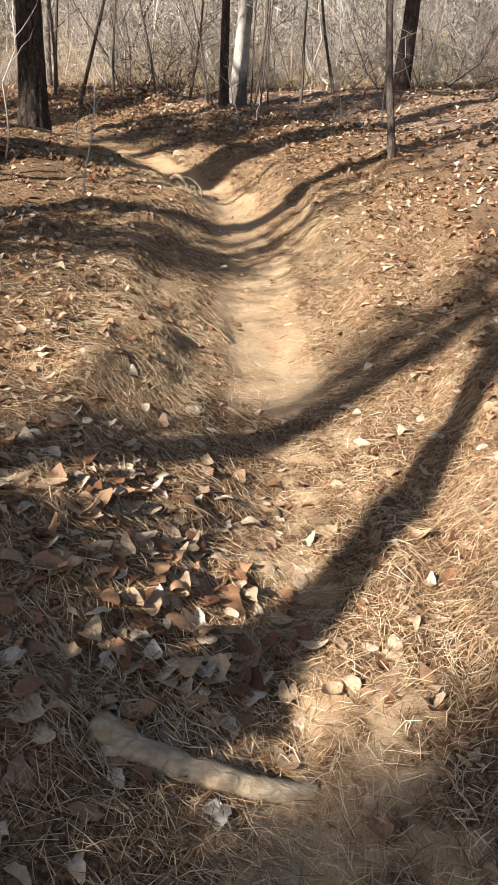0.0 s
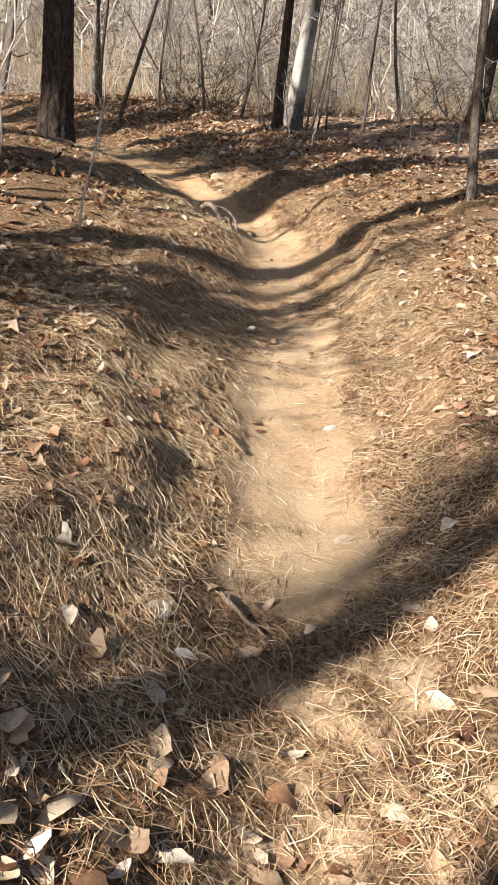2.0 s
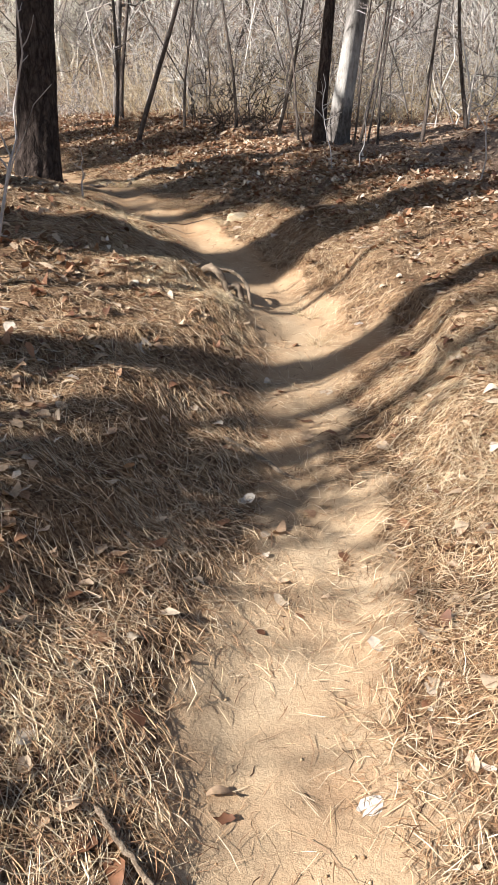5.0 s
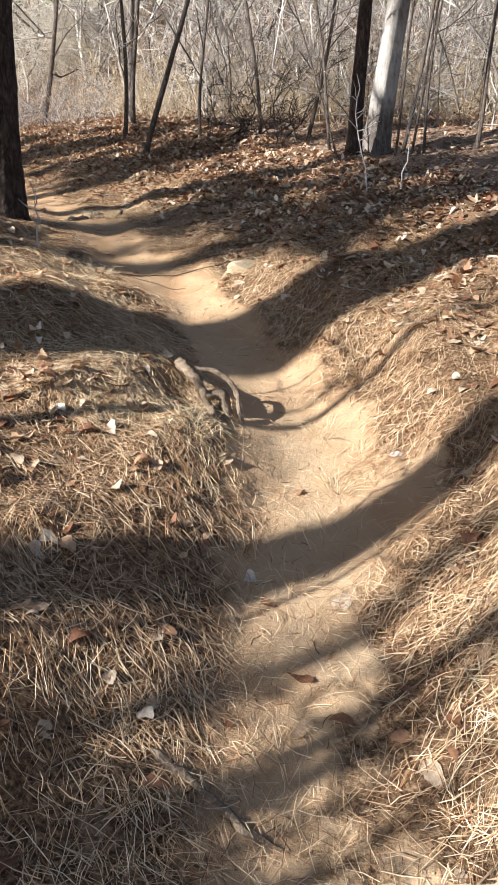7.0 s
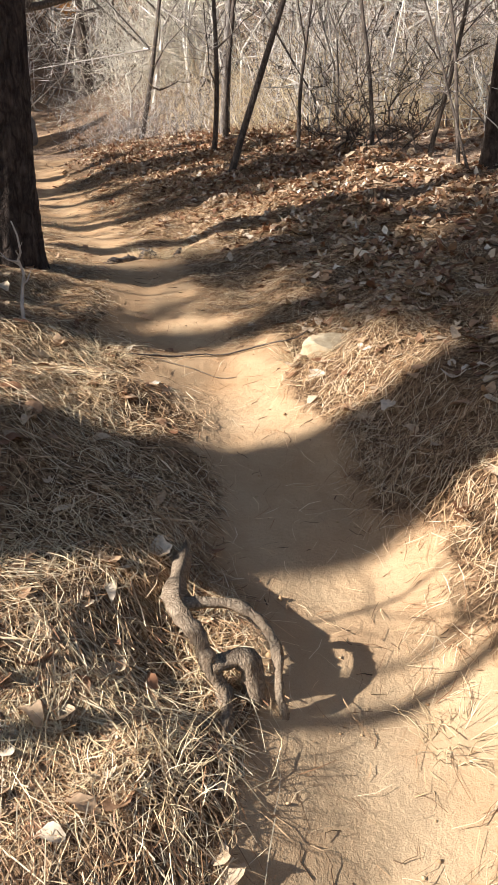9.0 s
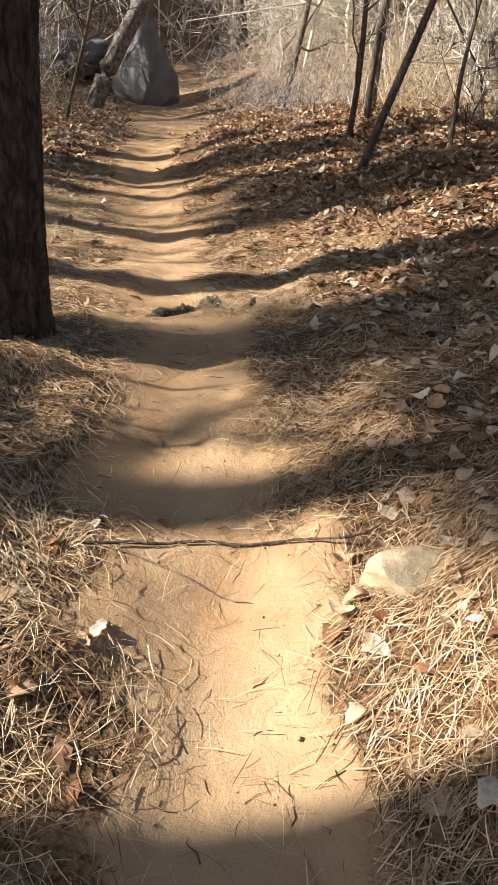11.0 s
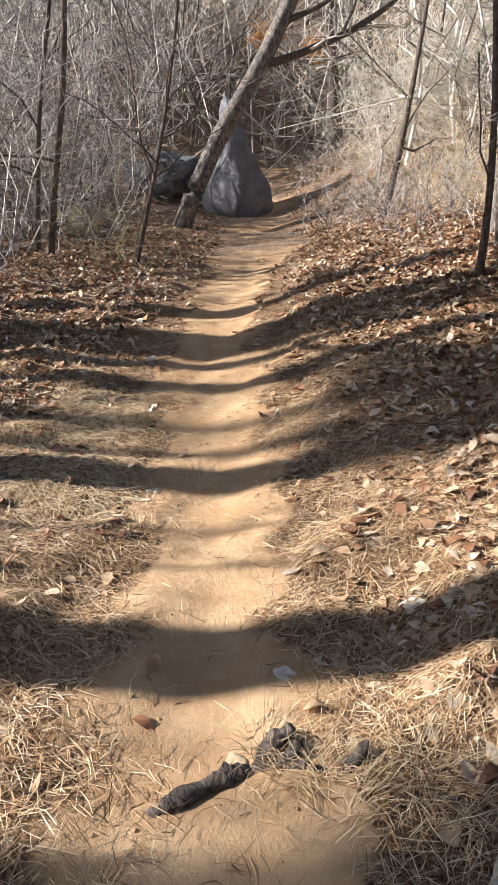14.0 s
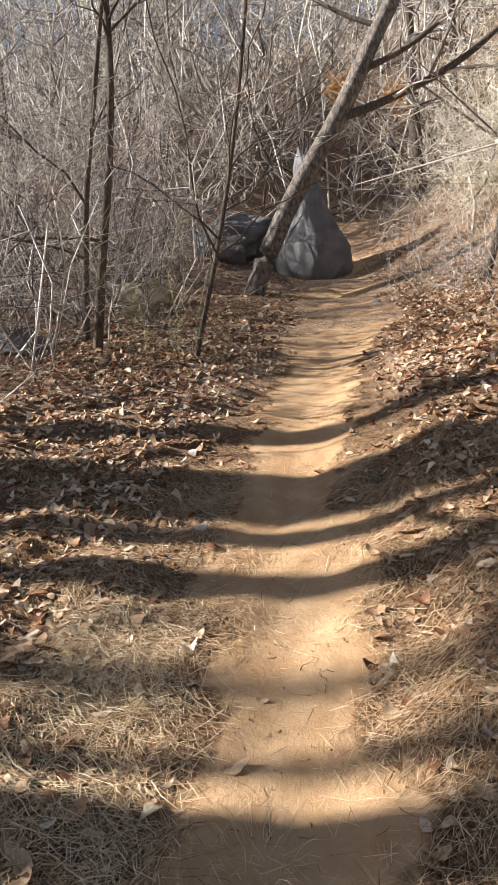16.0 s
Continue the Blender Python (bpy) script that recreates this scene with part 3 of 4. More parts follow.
def tree(name, label, x, y, height, r0, lean=(0, 0), material=None, limbs=10, limb_from=0.45, limb_len=0.28, seed=1, crown="twigs", flare=1.5, group="", sides=20, sink=0.15):
    rng = np.random.RandomState(seed)
    z = ground_z(x, y) - sink
    top = thing(name, label, "tree", group, (x, y, z))
    rows = 200 if sides > 60 else 28
    t = np.linspace(0, 1, rows)
    h = height * t ** 1.4
    sway = 0.012 if r0 > 0.065 else 0.03
    path = np.stack([lean[0] * h + sway * height * np.sin(t * 5 + seed) * t, lean[1] * h + sway * height * np.sin(t * 4 + seed * 2) * t, h], 1)
    if r0 < 0.065 and group != "trees on the sunny side":
        kink = np.cumsum(np.cumsum(rng.normal(0, 1, (rows, 2)), axis=0), axis=0) * t[:, None]
        path[:, :2] += 0.0016 * height * kink / (1 + t[:, None])
    radii = r0 * (1 - 0.75 * t) * (1 + (flare - 1) * np.exp(-h / (r0 * 1.6)))
    part("trunk", trunk_mesh("trunk", path, radii, sides, material, 0.05, rng, 0.035 if sides > 60 else 0.0), top)
    stem = path[None]
    stem, radii = (stem[:, ::8], radii[::8]) if rows > 100 else (stem, radii)
    lp, lr = branching(stem, radii[None], rng, limbs, limb_len, 0.35, 7, 0.35, limb_from, 0.18)
    for q in range(len(lp)):
        part("branch", mesh_of("branch", *tubes(lp[q:q + 1], np.maximum(lr[q:q + 1], 0.006), 6), material, True), top)
    tp, tr = branching(lp, np.maximum(lr, 0.006), rng, 6, 0.45, 0.3, 4, 0.5, 0.2)
    up_, ur = branching(tp, np.maximum(tr, 0.003), rng, 3, 0.5, 0.2, 3, 0.6, 0.2)
    v, f = joined([tubes(tp, np.maximum(tr, 0.003), 3), tubes(up_, np.maximum(ur, 0.002), 3)])
    if crown == "pine":
        dense = {91: 2, 95: 3}.get(seed, 24)
        n = len(up_) * dense
        pick = np.repeat(np.arange(len(up_)), dense)
        at = up_[pick, -1] + rng.normal(0, 0.16, (n, 3))
        aim = rng.normal(0, 1, (n, 3))
        aim /= np.linalg.norm(aim, axis=1)[:, None]
        nv, nf = tubes(bent(at, aim * 0.2, 2, 0.05, rng), taper(n, 2, 0.014, 0.005), 3)
        part("foliage", mesh_of("foliage", nv, nf, M_GREEN), top)["kind"] = "stuff"
    part("crown", mesh_of("crown", v, f, M_TWIG), top)["kind"] = "stuff"
    return top


U = np.array([0.743, 0.669])

# the large pine beside the bend
tree("pine_tree", "tall dark pine with furrowed bark beside the trail", -2.82, 10.15, 13, 0.185, (0.05, 0.03), M_PINE, 14, 0.5, 0.22, 3, "pine", 1.35, sides=84)
# pair of trunks in the woods ahead
tree("slender_tree", "dark slender trunk at the foot of a pale tree", -0.47, 13.75, 9, 0.085, (0.02, 0.02), M_PINE, 8, 0.4, 0.25, 5, flare=1.6)
tree("pale_tree", "grey trunk with a pale patch above its base", -0.27, 14.2, 11, 0.15, (0.08, 0.02), M_PALE, 9, 0.4, 0.25, 6, flare=1.5)

# unseen trees placed along the sunny side, whose trunks throw the bands of shade: a point on the band, distance,
# radius, height
LOWER_SHADE_TREES = [
    (1.283, 1.518, 6.0, 0.16, 11), (0.49, 3.51, 7.5, 0.14, 12), (0.46, 1.43, 13.0, 0.12, 14), (-0.13, 7.39, 6.5, 0.2, 12), (-0.40, 8.05, 3.2, 0.034, 5),
    (-0.42, 8.23, 3.0, 0.016, 4), (-0.1, 7.1, 2.6, 0.016, 4), (-0.60, 8.61, 7.0, 0.30, 13), (-0.85, 8.93, 9.0, 0.33, 14), (-1.66, 9.96, 12.0, 0.25, 14),
    (-2.87, 11.38, 6.5, 0.28, 11)]
BEND_SHADE_TREES = [
    (-3.78, 12.42, 8.0, 0.24, 12), (-4.78, 13.44, 7.0, 0.18, 11), (-5.01, 13.69, 6.0, 0.15, 9), (-5.33, 13.98, 9.0, 0.30, 13), (-5.49, 14.25, 7.5, 0.27, 12),
    (-6.0, 14.73, 7.0, 0.22, 10), (-4.42, 13.02, 20.0, 0.2, 17), (-3.4, 12.0, 5.5, 0.03, 4.6), (-3.15, 11.75, 6.0, 0.03, 5.0), (0.0, 6.59, 9.0, 0.08, 12),
    (0.22, 3.72, 16.0, 0.12, 14), (0.05, 6.85, 12.0, 0.11, 12)]
UPPER_SHADE_TREES = [
    (-7.1, 16.7, 7.0, 0.05, 9), (-7.9, 17.7, 9.0, 0.05, 10), (-8.7, 18.8, 7.0, 0.06, 9), (-9.6, 20.0, 8.0, 0.05, 9), (-7.5, 17.2, 6.0, 0.035, 7),
    (-8.2, 18.2, 6.5, 0.03, 8), (-9.0, 19.2, 6.0, 0.04, 7), (-9.3, 19.6, 9.0, 0.035, 9), (-10.1, 20.6, 6.5, 0.05, 8), (-10.7, 21.4, 8.0, 0.06, 9),
    (-11.2, 22.0, 6.0, 0.04, 8)]
for i, (gx, gy, far, r, h) in enumerate(LOWER_SHADE_TREES + BEND_SHADE_TREES + UPPER_SHADE_TREES):
    px, py = gx - U[0] * far, gy - U[1] * far
    lean = (-0.2, 0.22) if i == 0 else (0.01 * math.sin(i * 2.3), 0.01 * math.cos(i * 1.7))
    tree("shade_tree", "unseen leafless grey-brown tree placed to throw a band of shade", px, py, h, r, lean, M_GREY, 9, 0.55, 0.24, 40 + i, flare=1.4, group="trees on the sunny side", sides=12)

# unseen pines added so their crowns shade the ground right of the trail
for px, py, seed in ((-11.3, 2.79, 66), (-10.0, 2.46, 67), (-12.62, 4.95, 68)):
    tree("pine_tree", "unseen pine added so its dense crown shades the trail's right side", px, py, 12.5, 0.1, (0, 0), M_PINE, 16, 0.68, 0.15, seed, "pine", 1.3, "trees on the sunny side", 12)

# unseen low pine, added to shade the leaves where the walk starts
tree("shade_pine", "unseen young pine added to shade the leaves left of the trail", -2.42, -0.38, 1.42, 0.03, (0, 0), M_PINE, 14, 0.2, 0.36, 69, "pine", 1.3, "trees on the sunny side", 8, 0.05)

# more unseen pines, added to dim patches of bank and tread
for px, py, high, r, low, reach, seed in ((-3.73, 3.1, 4.3, 0.05, 0.42, 0.17, 91), (-2.95, 0.0, 1.75, 0.03, 0.3, 0.19, 92), (-4.06, 8.25, 1.15, 0.03, 0.15, 0.32, 94), (-9.84, -5.5, 11, 0.08, 0.79, 0.07, 95), (-9.7, -8.05, 10.5, 0.1, 0.72, 0.1, 93)):
    tree("pine_tree", "unseen green pine added on the sunny side to cast soft shade", px, py, high, r, (0, 0), M_PINE, 14, low, reach, seed, "pine", 1.3, "trees on the sunny side", 10)

# trees seen in the woods ahead
tree("dark_tree", "dark leaning pine trunk among bare brush", 2.95, 15.9, 11, 0.17, (0.09, 0.02), M_PINE, 9, 0.5, 0.22, 71, flare=1.2)
tree("thin_tree", "thin brown trunk rising from the needle bank", 1.63, 8.7, 6, 0.05, (-0.04, 0.02), M_GREY, 7, 0.45, 0.3, 72, flare=1.3)
tree("young_tree", "young pale-barked tree among dry brush", -4.4, 17.2, 7, 0.075, (0.05, 0.02), M_LEAN, 8, 0.4, 0.3, 73)
tree("young_tree", "slim brown young tree among dry brush", -4.0, 16.3, 6, 0.04, (0.02, 0.01), M_GREY, 7, 0.4, 0.3, 74)
tree("young_tree", "slim leaning young tree beside the trail", -3.15, 14.3, 5.5, 0.04, (0.2, 0.12), M_GREY, 7, 0.3, 0.22, 75)
tree("young_tree", "crooked young tree with one low fork", -7.9, 21.0, 6, 0.06, (0.16, 0.1), M_GREY, 7, 0.3, 0.22, 76)
tree("young_tree", "young tree with brown stems near the trail", -3.9, 15.6, 5, 0.035, (0.06, 0.08), M_GREY, 7, 0.2, 0.28, 77)
tree("grey_tree", "grey double trunk at the end of the trail", -13.6, 28.3, 10, 0.2, (-0.06, 0), M_GREY, 9, 0.4, 0.25, 78)
tree("grey_tree", "grey trunk behind the boulder", -12.9, 28.9, 10, 0.13, (-0.03, 0), M_GREY, 9, 0.4, 0.25, 79)
tree("young_tree", "dark young tree in the thicket", -9.9, 15.6, 6, 0.045, (0.1, 0.12), M_GREY, 9, 0.25, 0.4, 80)
tree("young_tree", "dark young tree in the thicket", -9.2, 15.3, 6.5, 0.055, (0.16, 0.16), M_GREY, 9, 0.25, 0.4, 81)
tree("young_tree", "slim grey young tree in the thicket", -8.1, 15.7, 5.5, 0.03, (0.12, 0.1), M_GREY, 9, 0.25, 0.4, 82)


for i, (px, py, lx, ly, h, r) in enumerate([(0.05, 13.9, 0.12, 0, 4.5, 0.025), (0.15, 13.75, 0.09, 0.03, 4.8, 0.016), (-0.02, 13.6, 0.1, -0.02, 3.8, 0.016), (0.3, 14.1, 0.06, 0.05, 4.4, 0.02),
                                            (-0.62, 13.6, -0.3, 0, 2.2, 0.014), (-0.75, 13.9, -0.1, 0.05, 4.2, 0.02), (-1.2, 15.2, 0.15, 0, 4.0, 0.03), (-1.9, 15.6, -0.12, 0.1, 4.2, 0.03), (0.9, 14.6, 0.1, 0.1, 4.4, 0.03), (1.6, 15.4, -0.1, 0, 5.0, 0.035), (-2.6, 15.0, 0.05, 0.1, 3.6, 0.025)]):
    tree("thin_tree", "thin dark bare stem among leaf litter", px, py, h, r, (lx, ly), M_GREY, 6, 0.3, 0.25, 120 + i, flare=1.2, group="thin stems round the pale tree", sides=8, sink=0.05)


def leaning_tree():
    x, y = -12.6, 20.9
    z = ground_z(x, y) - 0.2
    top = thing("leaning_tree", "grey tree leaning across the trail with spreading bare limbs", "tree", at=(x, y, z))
    rng = np.random.RandomState(90)
    right, back = np.array([0.754, 0.657, 0]), np.array([-0.4, 0.45, 0])

    def path(points, n, depth):
        k = np.array(points, float)
        p = spline(k, n)
        t = np.linspace(0, 1, len(p))[:, None]
        return p[:, :1] * right + p[:, 1:2] * np.array([0, 0, 1.0]) + depth * t * back

    trunk = path([(-0.12, -0.3), (0.12, 0.35), (0.38, 0.95), (0.95, 2.0), (1.8, 3.3), (2.45, 4.5), (3.0, 5.5), (3.5, 6.8), (3.9, 8.4)], 5, 0.3)
    rad = np.interp(np.linspace(0, 1, len(trunk)), [0, 0.08, 0.5, 1], [0.23, 0.19, 0.16, 0.07])
    part("trunk", trunk_mesh("trunk", trunk, rad, 18, M_LEAN, 0.06, rng), top)
    limbs = [([(1.75, 3.2), (2.6, 3.45), (3.7, 3.9), (4.6, 4.5), (5.3, 5.2), (5.8, 5.9)], 0.085), ([(2.2, 3.95), (3.0, 4.25), (3.9, 4.8), (5.0, 5.3), (6.2, 5.7)], 0.06),
             ([(2.5, 4.65), (1.9, 4.95), (1.3, 5.35), (0.6, 5.8)], 0.05), ([(2.75, 5.0), (2.3, 5.5), (1.9, 6.2)], 0.035), ([(3.0, 5.4), (3.9, 5.6), (5.0, 5.65)], 0.03), ([(2.95, 5.4), (2.7, 6.4), (2.6, 7.6)], 0.05)]
    for i, (pts, r) in enumerate(limbs):
        p = path(pts, 5, (-1) ** i * 0.8)
        p = p + 0.3 * back * (pts[0][1] / 8.4)
        q = np.linspace(r, r * 0.3, len(p))
        part("branch", trunk_mesh("branch", p, q, 8, M_GREY, 0.05, rng), top)
        idx = np.linspace(0, len(p) - 1, 9).round().astype(int)
        tp, tr = branching(p[idx][None], q[idx][None], rng, 14, 0.35, 0.3, 5, 0.45, 0.2)
        up_, ur = branching(tp, np.maximum(tr, 0.004), rng, 5, 0.5, 0.2, 4, 0.6, 0.2)
        part("spray", mesh_of("spray", *joined([tubes(tp, np.maximum(tr, 0.004), 3), tubes(up_, np.maximum(ur, 0.003), 3)]), M_TWIG), top)["kind"] = "stuff"


leaning_tree()


# ---- rocks ----
def boulder(name, label, x, y, sx, sy, sz, seed, sink=0.15, turn=0.0, point=0.0, rough=0.18):
    rng = np.random.RandomState(seed)
    bm = bmesh.new()
    bmesh.ops.create_icosphere(bm, subdivisions=5, radius=1)
    cuts = rng.normal(0, 1, (24, 3))
    cuts /= np.linalg.norm(cuts, axis=1)[:, None]
    deep = rng.uniform(0.55, 0.9, 24)
    for v in bm.verts:
        p = np.array(v.co)
        for n, d in zip(cuts, deep):
            over = p @ n - d
            if over > 0:
                p = p - n * over * 0.95
        w = Vector(p * 1.7 + seed)
        p = p * (1 + rough * 0.5 * noise.fractal(w, 1.0, 2.1, 5))
        k = 1 - point * float(smooth(-0.1, 0.55, p[2]))
        v.co = (p[0] * sx * k, p[1] * sy * k, (p[2] + 1 - sink) * sz)
    me = bpy.data.meshes.new(name)
    bm.to_mesh(me)
    bm.free()
    me.materials.append(M_ROCK)
    for f in me.polygons:
        f.use_smooth = True
    ob = new(name, me)
    ob.matrix_basis = pose(x, y, ground_z(x, y) - 0.05, 0, 0, turn)
    return tagged(ob, label, "rock")


boulder("boulder", "tall dark grey boulder at the edge of the trail", -13.1, 23.2, 0.92, 0.8, 1.95, 3, 0.62, 20, 0.45, 0.5)
boulder("boulder", "low grey boulder among brush behind a leaning tree", -14.6, 22.3, 1.0, 0.7, 0.62, 5, 0.4, 40, 0, 0.7)
boulder("rock", "grey rock half hidden by leaf litter", -10.0, 14.9, 0.4, 0.3, 0.22, 9, 0.35, 30)
boulder("rock", "small pale rock on the trail edge", -9.5, 20.6, 0.14, 0.1, 0.12, 10, 0.3, 30)


def tread_stone(x, y, sx, sy, sz, seed, turn, label):
    ob = boulder("stone", label, x, y, sx, sy, sz, seed, 0.9, turn, 0, 0.12)
    ob.data.materials[0] = M_SANDSTONE
    return ob


M_SANDSTONE = mat("sandy_stone", 0.9, 0.2)[0]
_nt = M_SANDSTONE.node_tree
_g = noise_tex(_nt, 14, 7, 0.7)
_nt.links.new(ramp(_nt, _g, [(0.3, (0.30, 0.22, 0.13)), (0.55, (0.48, 0.39, 0.26)), (0.8, (0.60, 0.52, 0.38))]), _nt.nodes["Principled BSDF"].inputs["Base Color"])
bump(_nt, _nt.nodes["Principled BSDF"], _g, 0.6, 0.02)
for rx, ry, sx, sz, seed in ((-12.6, 18.7, 0.55, 0.42, 7), (-11.2, 17.4, 0.5, 0.36, 8)):
    boulder("rock", "pale weathered rock lying in the thicket", rx, ry, sx, sx * 0.7, sz, seed, 0.3, seed * 13).data.materials[0] = M_SANDSTONE
tread_stone(-0.83, 9.84, 0.25, 0.17, 0.095, 12, 25, "pale sandy stone bedded in the bank among needles")
tread_stone(0.12, 1.18, 0.2, 0.12, 0.05, 13, 80, "worn sandy stone sunk in the trail")

# ---- roots and sticks ----


def stick(name, label, category, points, r0, r1, seed, material=None, knobs=0.1, above=0.0, on_ground=True, kinks=0.25):
    rng = np.random.RandomState(seed)
    p = spline(np.array(points, float), 6)
    if on_ground:
        p = np.stack([p[:, 0], p[:, 1], lay(p[:, 0], p[:, 1])[2] + p[:, 2] + above], 1)
    p[:, :2] += rng.normal(0, r0 * kinks, (len(p), 2))
    r = np.linspace(r0, r1, len(p)) * (1 + knobs * rng.normal(0, 1, len(p)))
    r[0] = r[-1] = 0.0006
    return tagged(new(name, trunk_mesh(name, p, r, 9, material or M_ROOT, 0.04, rng)), label, category)


root = thing("exposed_root", "weathered root arching out of the eroded trail bank", "root")
_rng = np.random.RandomState(5)
for pts, r0, r1 in [([(-1.0, 8.6, 1.28), (-0.85, 8.3, 1.39), (-0.745, 8.05, 1.43), (-0.67, 8.01, 1.38), (-0.635, 8.0, 1.31), (-0.60, 8.0, 1.25), (-0.585, 7.97, 1.2)], 0.027, 0.013),
                    ([(-0.61, 8.0, 1.26), (-0.57, 7.93, 1.25), (-0.565, 7.87, 1.215), (-0.53, 7.81, 1.185), (-0.485, 7.72, 1.135), (-0.44, 7.64, 1.05)], 0.014, 0.007),
                    ([(-0.745, 8.06, 1.42), (-0.62, 8.13, 1.40), (-0.53, 8.12, 1.33), (-0.49, 8.05, 1.24), (-0.45, 8.03, 1.1)], 0.013, 0.008),
                    ([(-0.64, 8.0, 1.32), (-0.57, 8.06, 1.3), (-0.53, 8.03, 1.1)], 0.02, 0.03),
                    ([(-0.77, 7.99, 1.2), (-0.69, 7.9, 1.25), (-0.65, 7.83, 1.215), (-0.63, 7.75, 1.15)], 0.012, 0.017)]:
    p = spline(np.array(pts), 7)
    part("root_arm", trunk_mesh("root_arm", p, np.linspace(r0, r1, len(p)) * (1 + 0.1 * _rng.normal(0, 1, len(p)) + 0.14 * np.sin(np.arange(len(p)) * 0.9 + r0 * 90)), 10, M_ROOT, 0.26, _rng), root)

M_PALE_ROOT = bark_material("worn_root_wood", (0.30, 0.225, 0.15), (0.46, 0.36, 0.245), (0.60, 0.49, 0.35), 26, (0.3, 1, 1), 0.005)
stick("tree_root", "pale worn root crossing the edge of the trail", "root", [(-0.34, 1.42, 0), (-0.24, 1.38, 0.012), (-0.1, 1.36, 0.014), (0.04, 1.35, 0.012), (0.16, 1.35, 0.004), (0.26, 1.38, -0.03)], 0.042, 0.03, 1, M_PALE_ROOT, 0.06, kinks=0.06)
# root stubs whose dark wood also stands in for shade under the earth lip
stump = thing("shade_stubs", "dark root stubs partly standing in for shade under an earth lip", "stump")
for pts, r0, r1 in [([(-2.64, 10.83, -0.03), (-2.60, 10.9, 0.02), (-2.57, 10.99, 0.028), (-2.54, 11.07, 0.024), (-2.5, 11.13, -0.02)], 0.022, 0.036),
                    ([(-2.5, 11.12, -0.03), (-2.515, 11.2, 0.02), (-2.5, 11.24, 0.04), (-2.485, 11.27, 0.045)], 0.045, 0.024),
                    ([(-2.47, 11.14, -0.03), (-2.455, 11.2, 0.02), (-2.45, 11.25, 0.04)], 0.034, 0.018),
                    ([(-2.34, 11.24, -0.03), (-2.31, 11.28, 0.02), (-2.29, 11.32, 0.07)], 0.036, 0.016),
                    ([(-2.5, 11.14, -0.01), (-2.42, 11.2, 0.015), (-2.34, 11.24, -0.01)], 0.022, 0.018)]:
    p = spline(np.array(pts), 6)
    p[:, 2] += lay(p[:, 0], p[:, 1])[2] - 0.014
    r = 0.75 * np.linspace(r0, r1, len(p)) * (1 + 0.16 * _rng.normal(0, 1, len(p)))
    r[0] = r[-1] = 0.001
    part("stub", trunk_mesh("stub", p, r, 10, M_GREY, 0.22, _rng), stump)
for rx, ry, sx, sz, seed in ((-2.43, 11.24, 0.13, 0.06, 21), (-2.56, 11.13, 0.09, 0.045, 22), (-2.3, 11.36, 0.1, 0.05, 23)):
    tread_stone(rx, ry, sx, sx * 0.7, sz, seed, seed * 40, "rough lump of sandy earth beside the trail").location.z += 0.01


def grass_tuft(x, y, wide, count, seed, tall=0.14):
    """Dry blades growing out of one root, bent outwards."""
    rng = np.random.RandomState(seed)
    a, r = rng.uniform(0, 6.28, count), wide * np.sqrt(rng.uniform(0, 1, count))
    bx, by = x + r * np.cos(a), y + r * np.sin(a)
    aim = np.stack([np.cos(a) * rng.uniform(0.2, 1.2, count), np.sin(a) * rng.uniform(0.2, 1.2, count), np.ones(count)], 1) * (tall * rng.uniform(0.4, 1.0, count))[:, None]
    blades = bent(np.stack([bx, by, lay(bx, by)[2] - 0.004], 1), aim, 4, 0.25, rng, 0.45)
    v, f = tubes(blades, taper(count, 4, 0.0012, 0.0004), 3)
    return tagged(new("grass_tuft", mesh_of("grass_tuft", v, f, M_STRAW)), "tuft of dry golden grass beside the trail", "grass", "dry tufts")


for i, (x, y, wide, count) in enumerate([(-2.42, 11.2, 0.09, 90), (-2.28, 11.2, 0.1, 80), (-2.55, 11.22, 0.07, 60), (-2.18, 11.36, 0.1, 70), (-1.0, 9.78, 0.07, 70), (-0.92, 9.7, 0.08, 60), (-1.72, 9.36, 0.09, 80),
                                         (-0.12, 8.18, 0.07, 50), (-0.02, 7.78, 0.06, 45), (-0.62, 7.72, 0.07, 60), (-3.9, 12.35, 0.1, 80), (-2.5, 11.75, 0.1, 60), (-0.45, 4.6, 0.09, 60), (-0.5, 3.3, 0.08, 60)]):
    grass_tuft(x, y, wide, count, 400 + i)


def build_twiglets():
    """Short dark crooked bits of twig and needle bundles lying loose on the tread."""
    rng = np.random.RandomState(33)
    x, y, s, d = scatter(rng, 520, 8.8, 24, 0.34, 0.34)
    n = len(x)
    a, length = rng.uniform(0, 6.28, n), rng.uniform(0.02, 0.075, n)
    p = bent(np.stack([x, y, 0 * x], 1), np.stack([np.cos(a) * length, np.sin(a) * length, 0 * x], 1), 5, 0.6, rng)
    lift = np.abs(rng.normal(0, 0.006, (n, 1))) * np.linspace(0, 1, 5)[None]
    p[..., 2] = lay(p[..., 0].ravel(), p[..., 1].ravel())[2].reshape(n, 5) + 0.0015 + lift
    v, f = tubes(p, taper(n, 5, rng.uniform(0.0008, 0.0021, n), 0.0005), 4)
    return tagged(new("twig_litter", mesh_of("twig_litter", v, f, M_DARK_TWIG)), "short dark bits of twig loose on the bare tread", "twigs", kind="stuff")


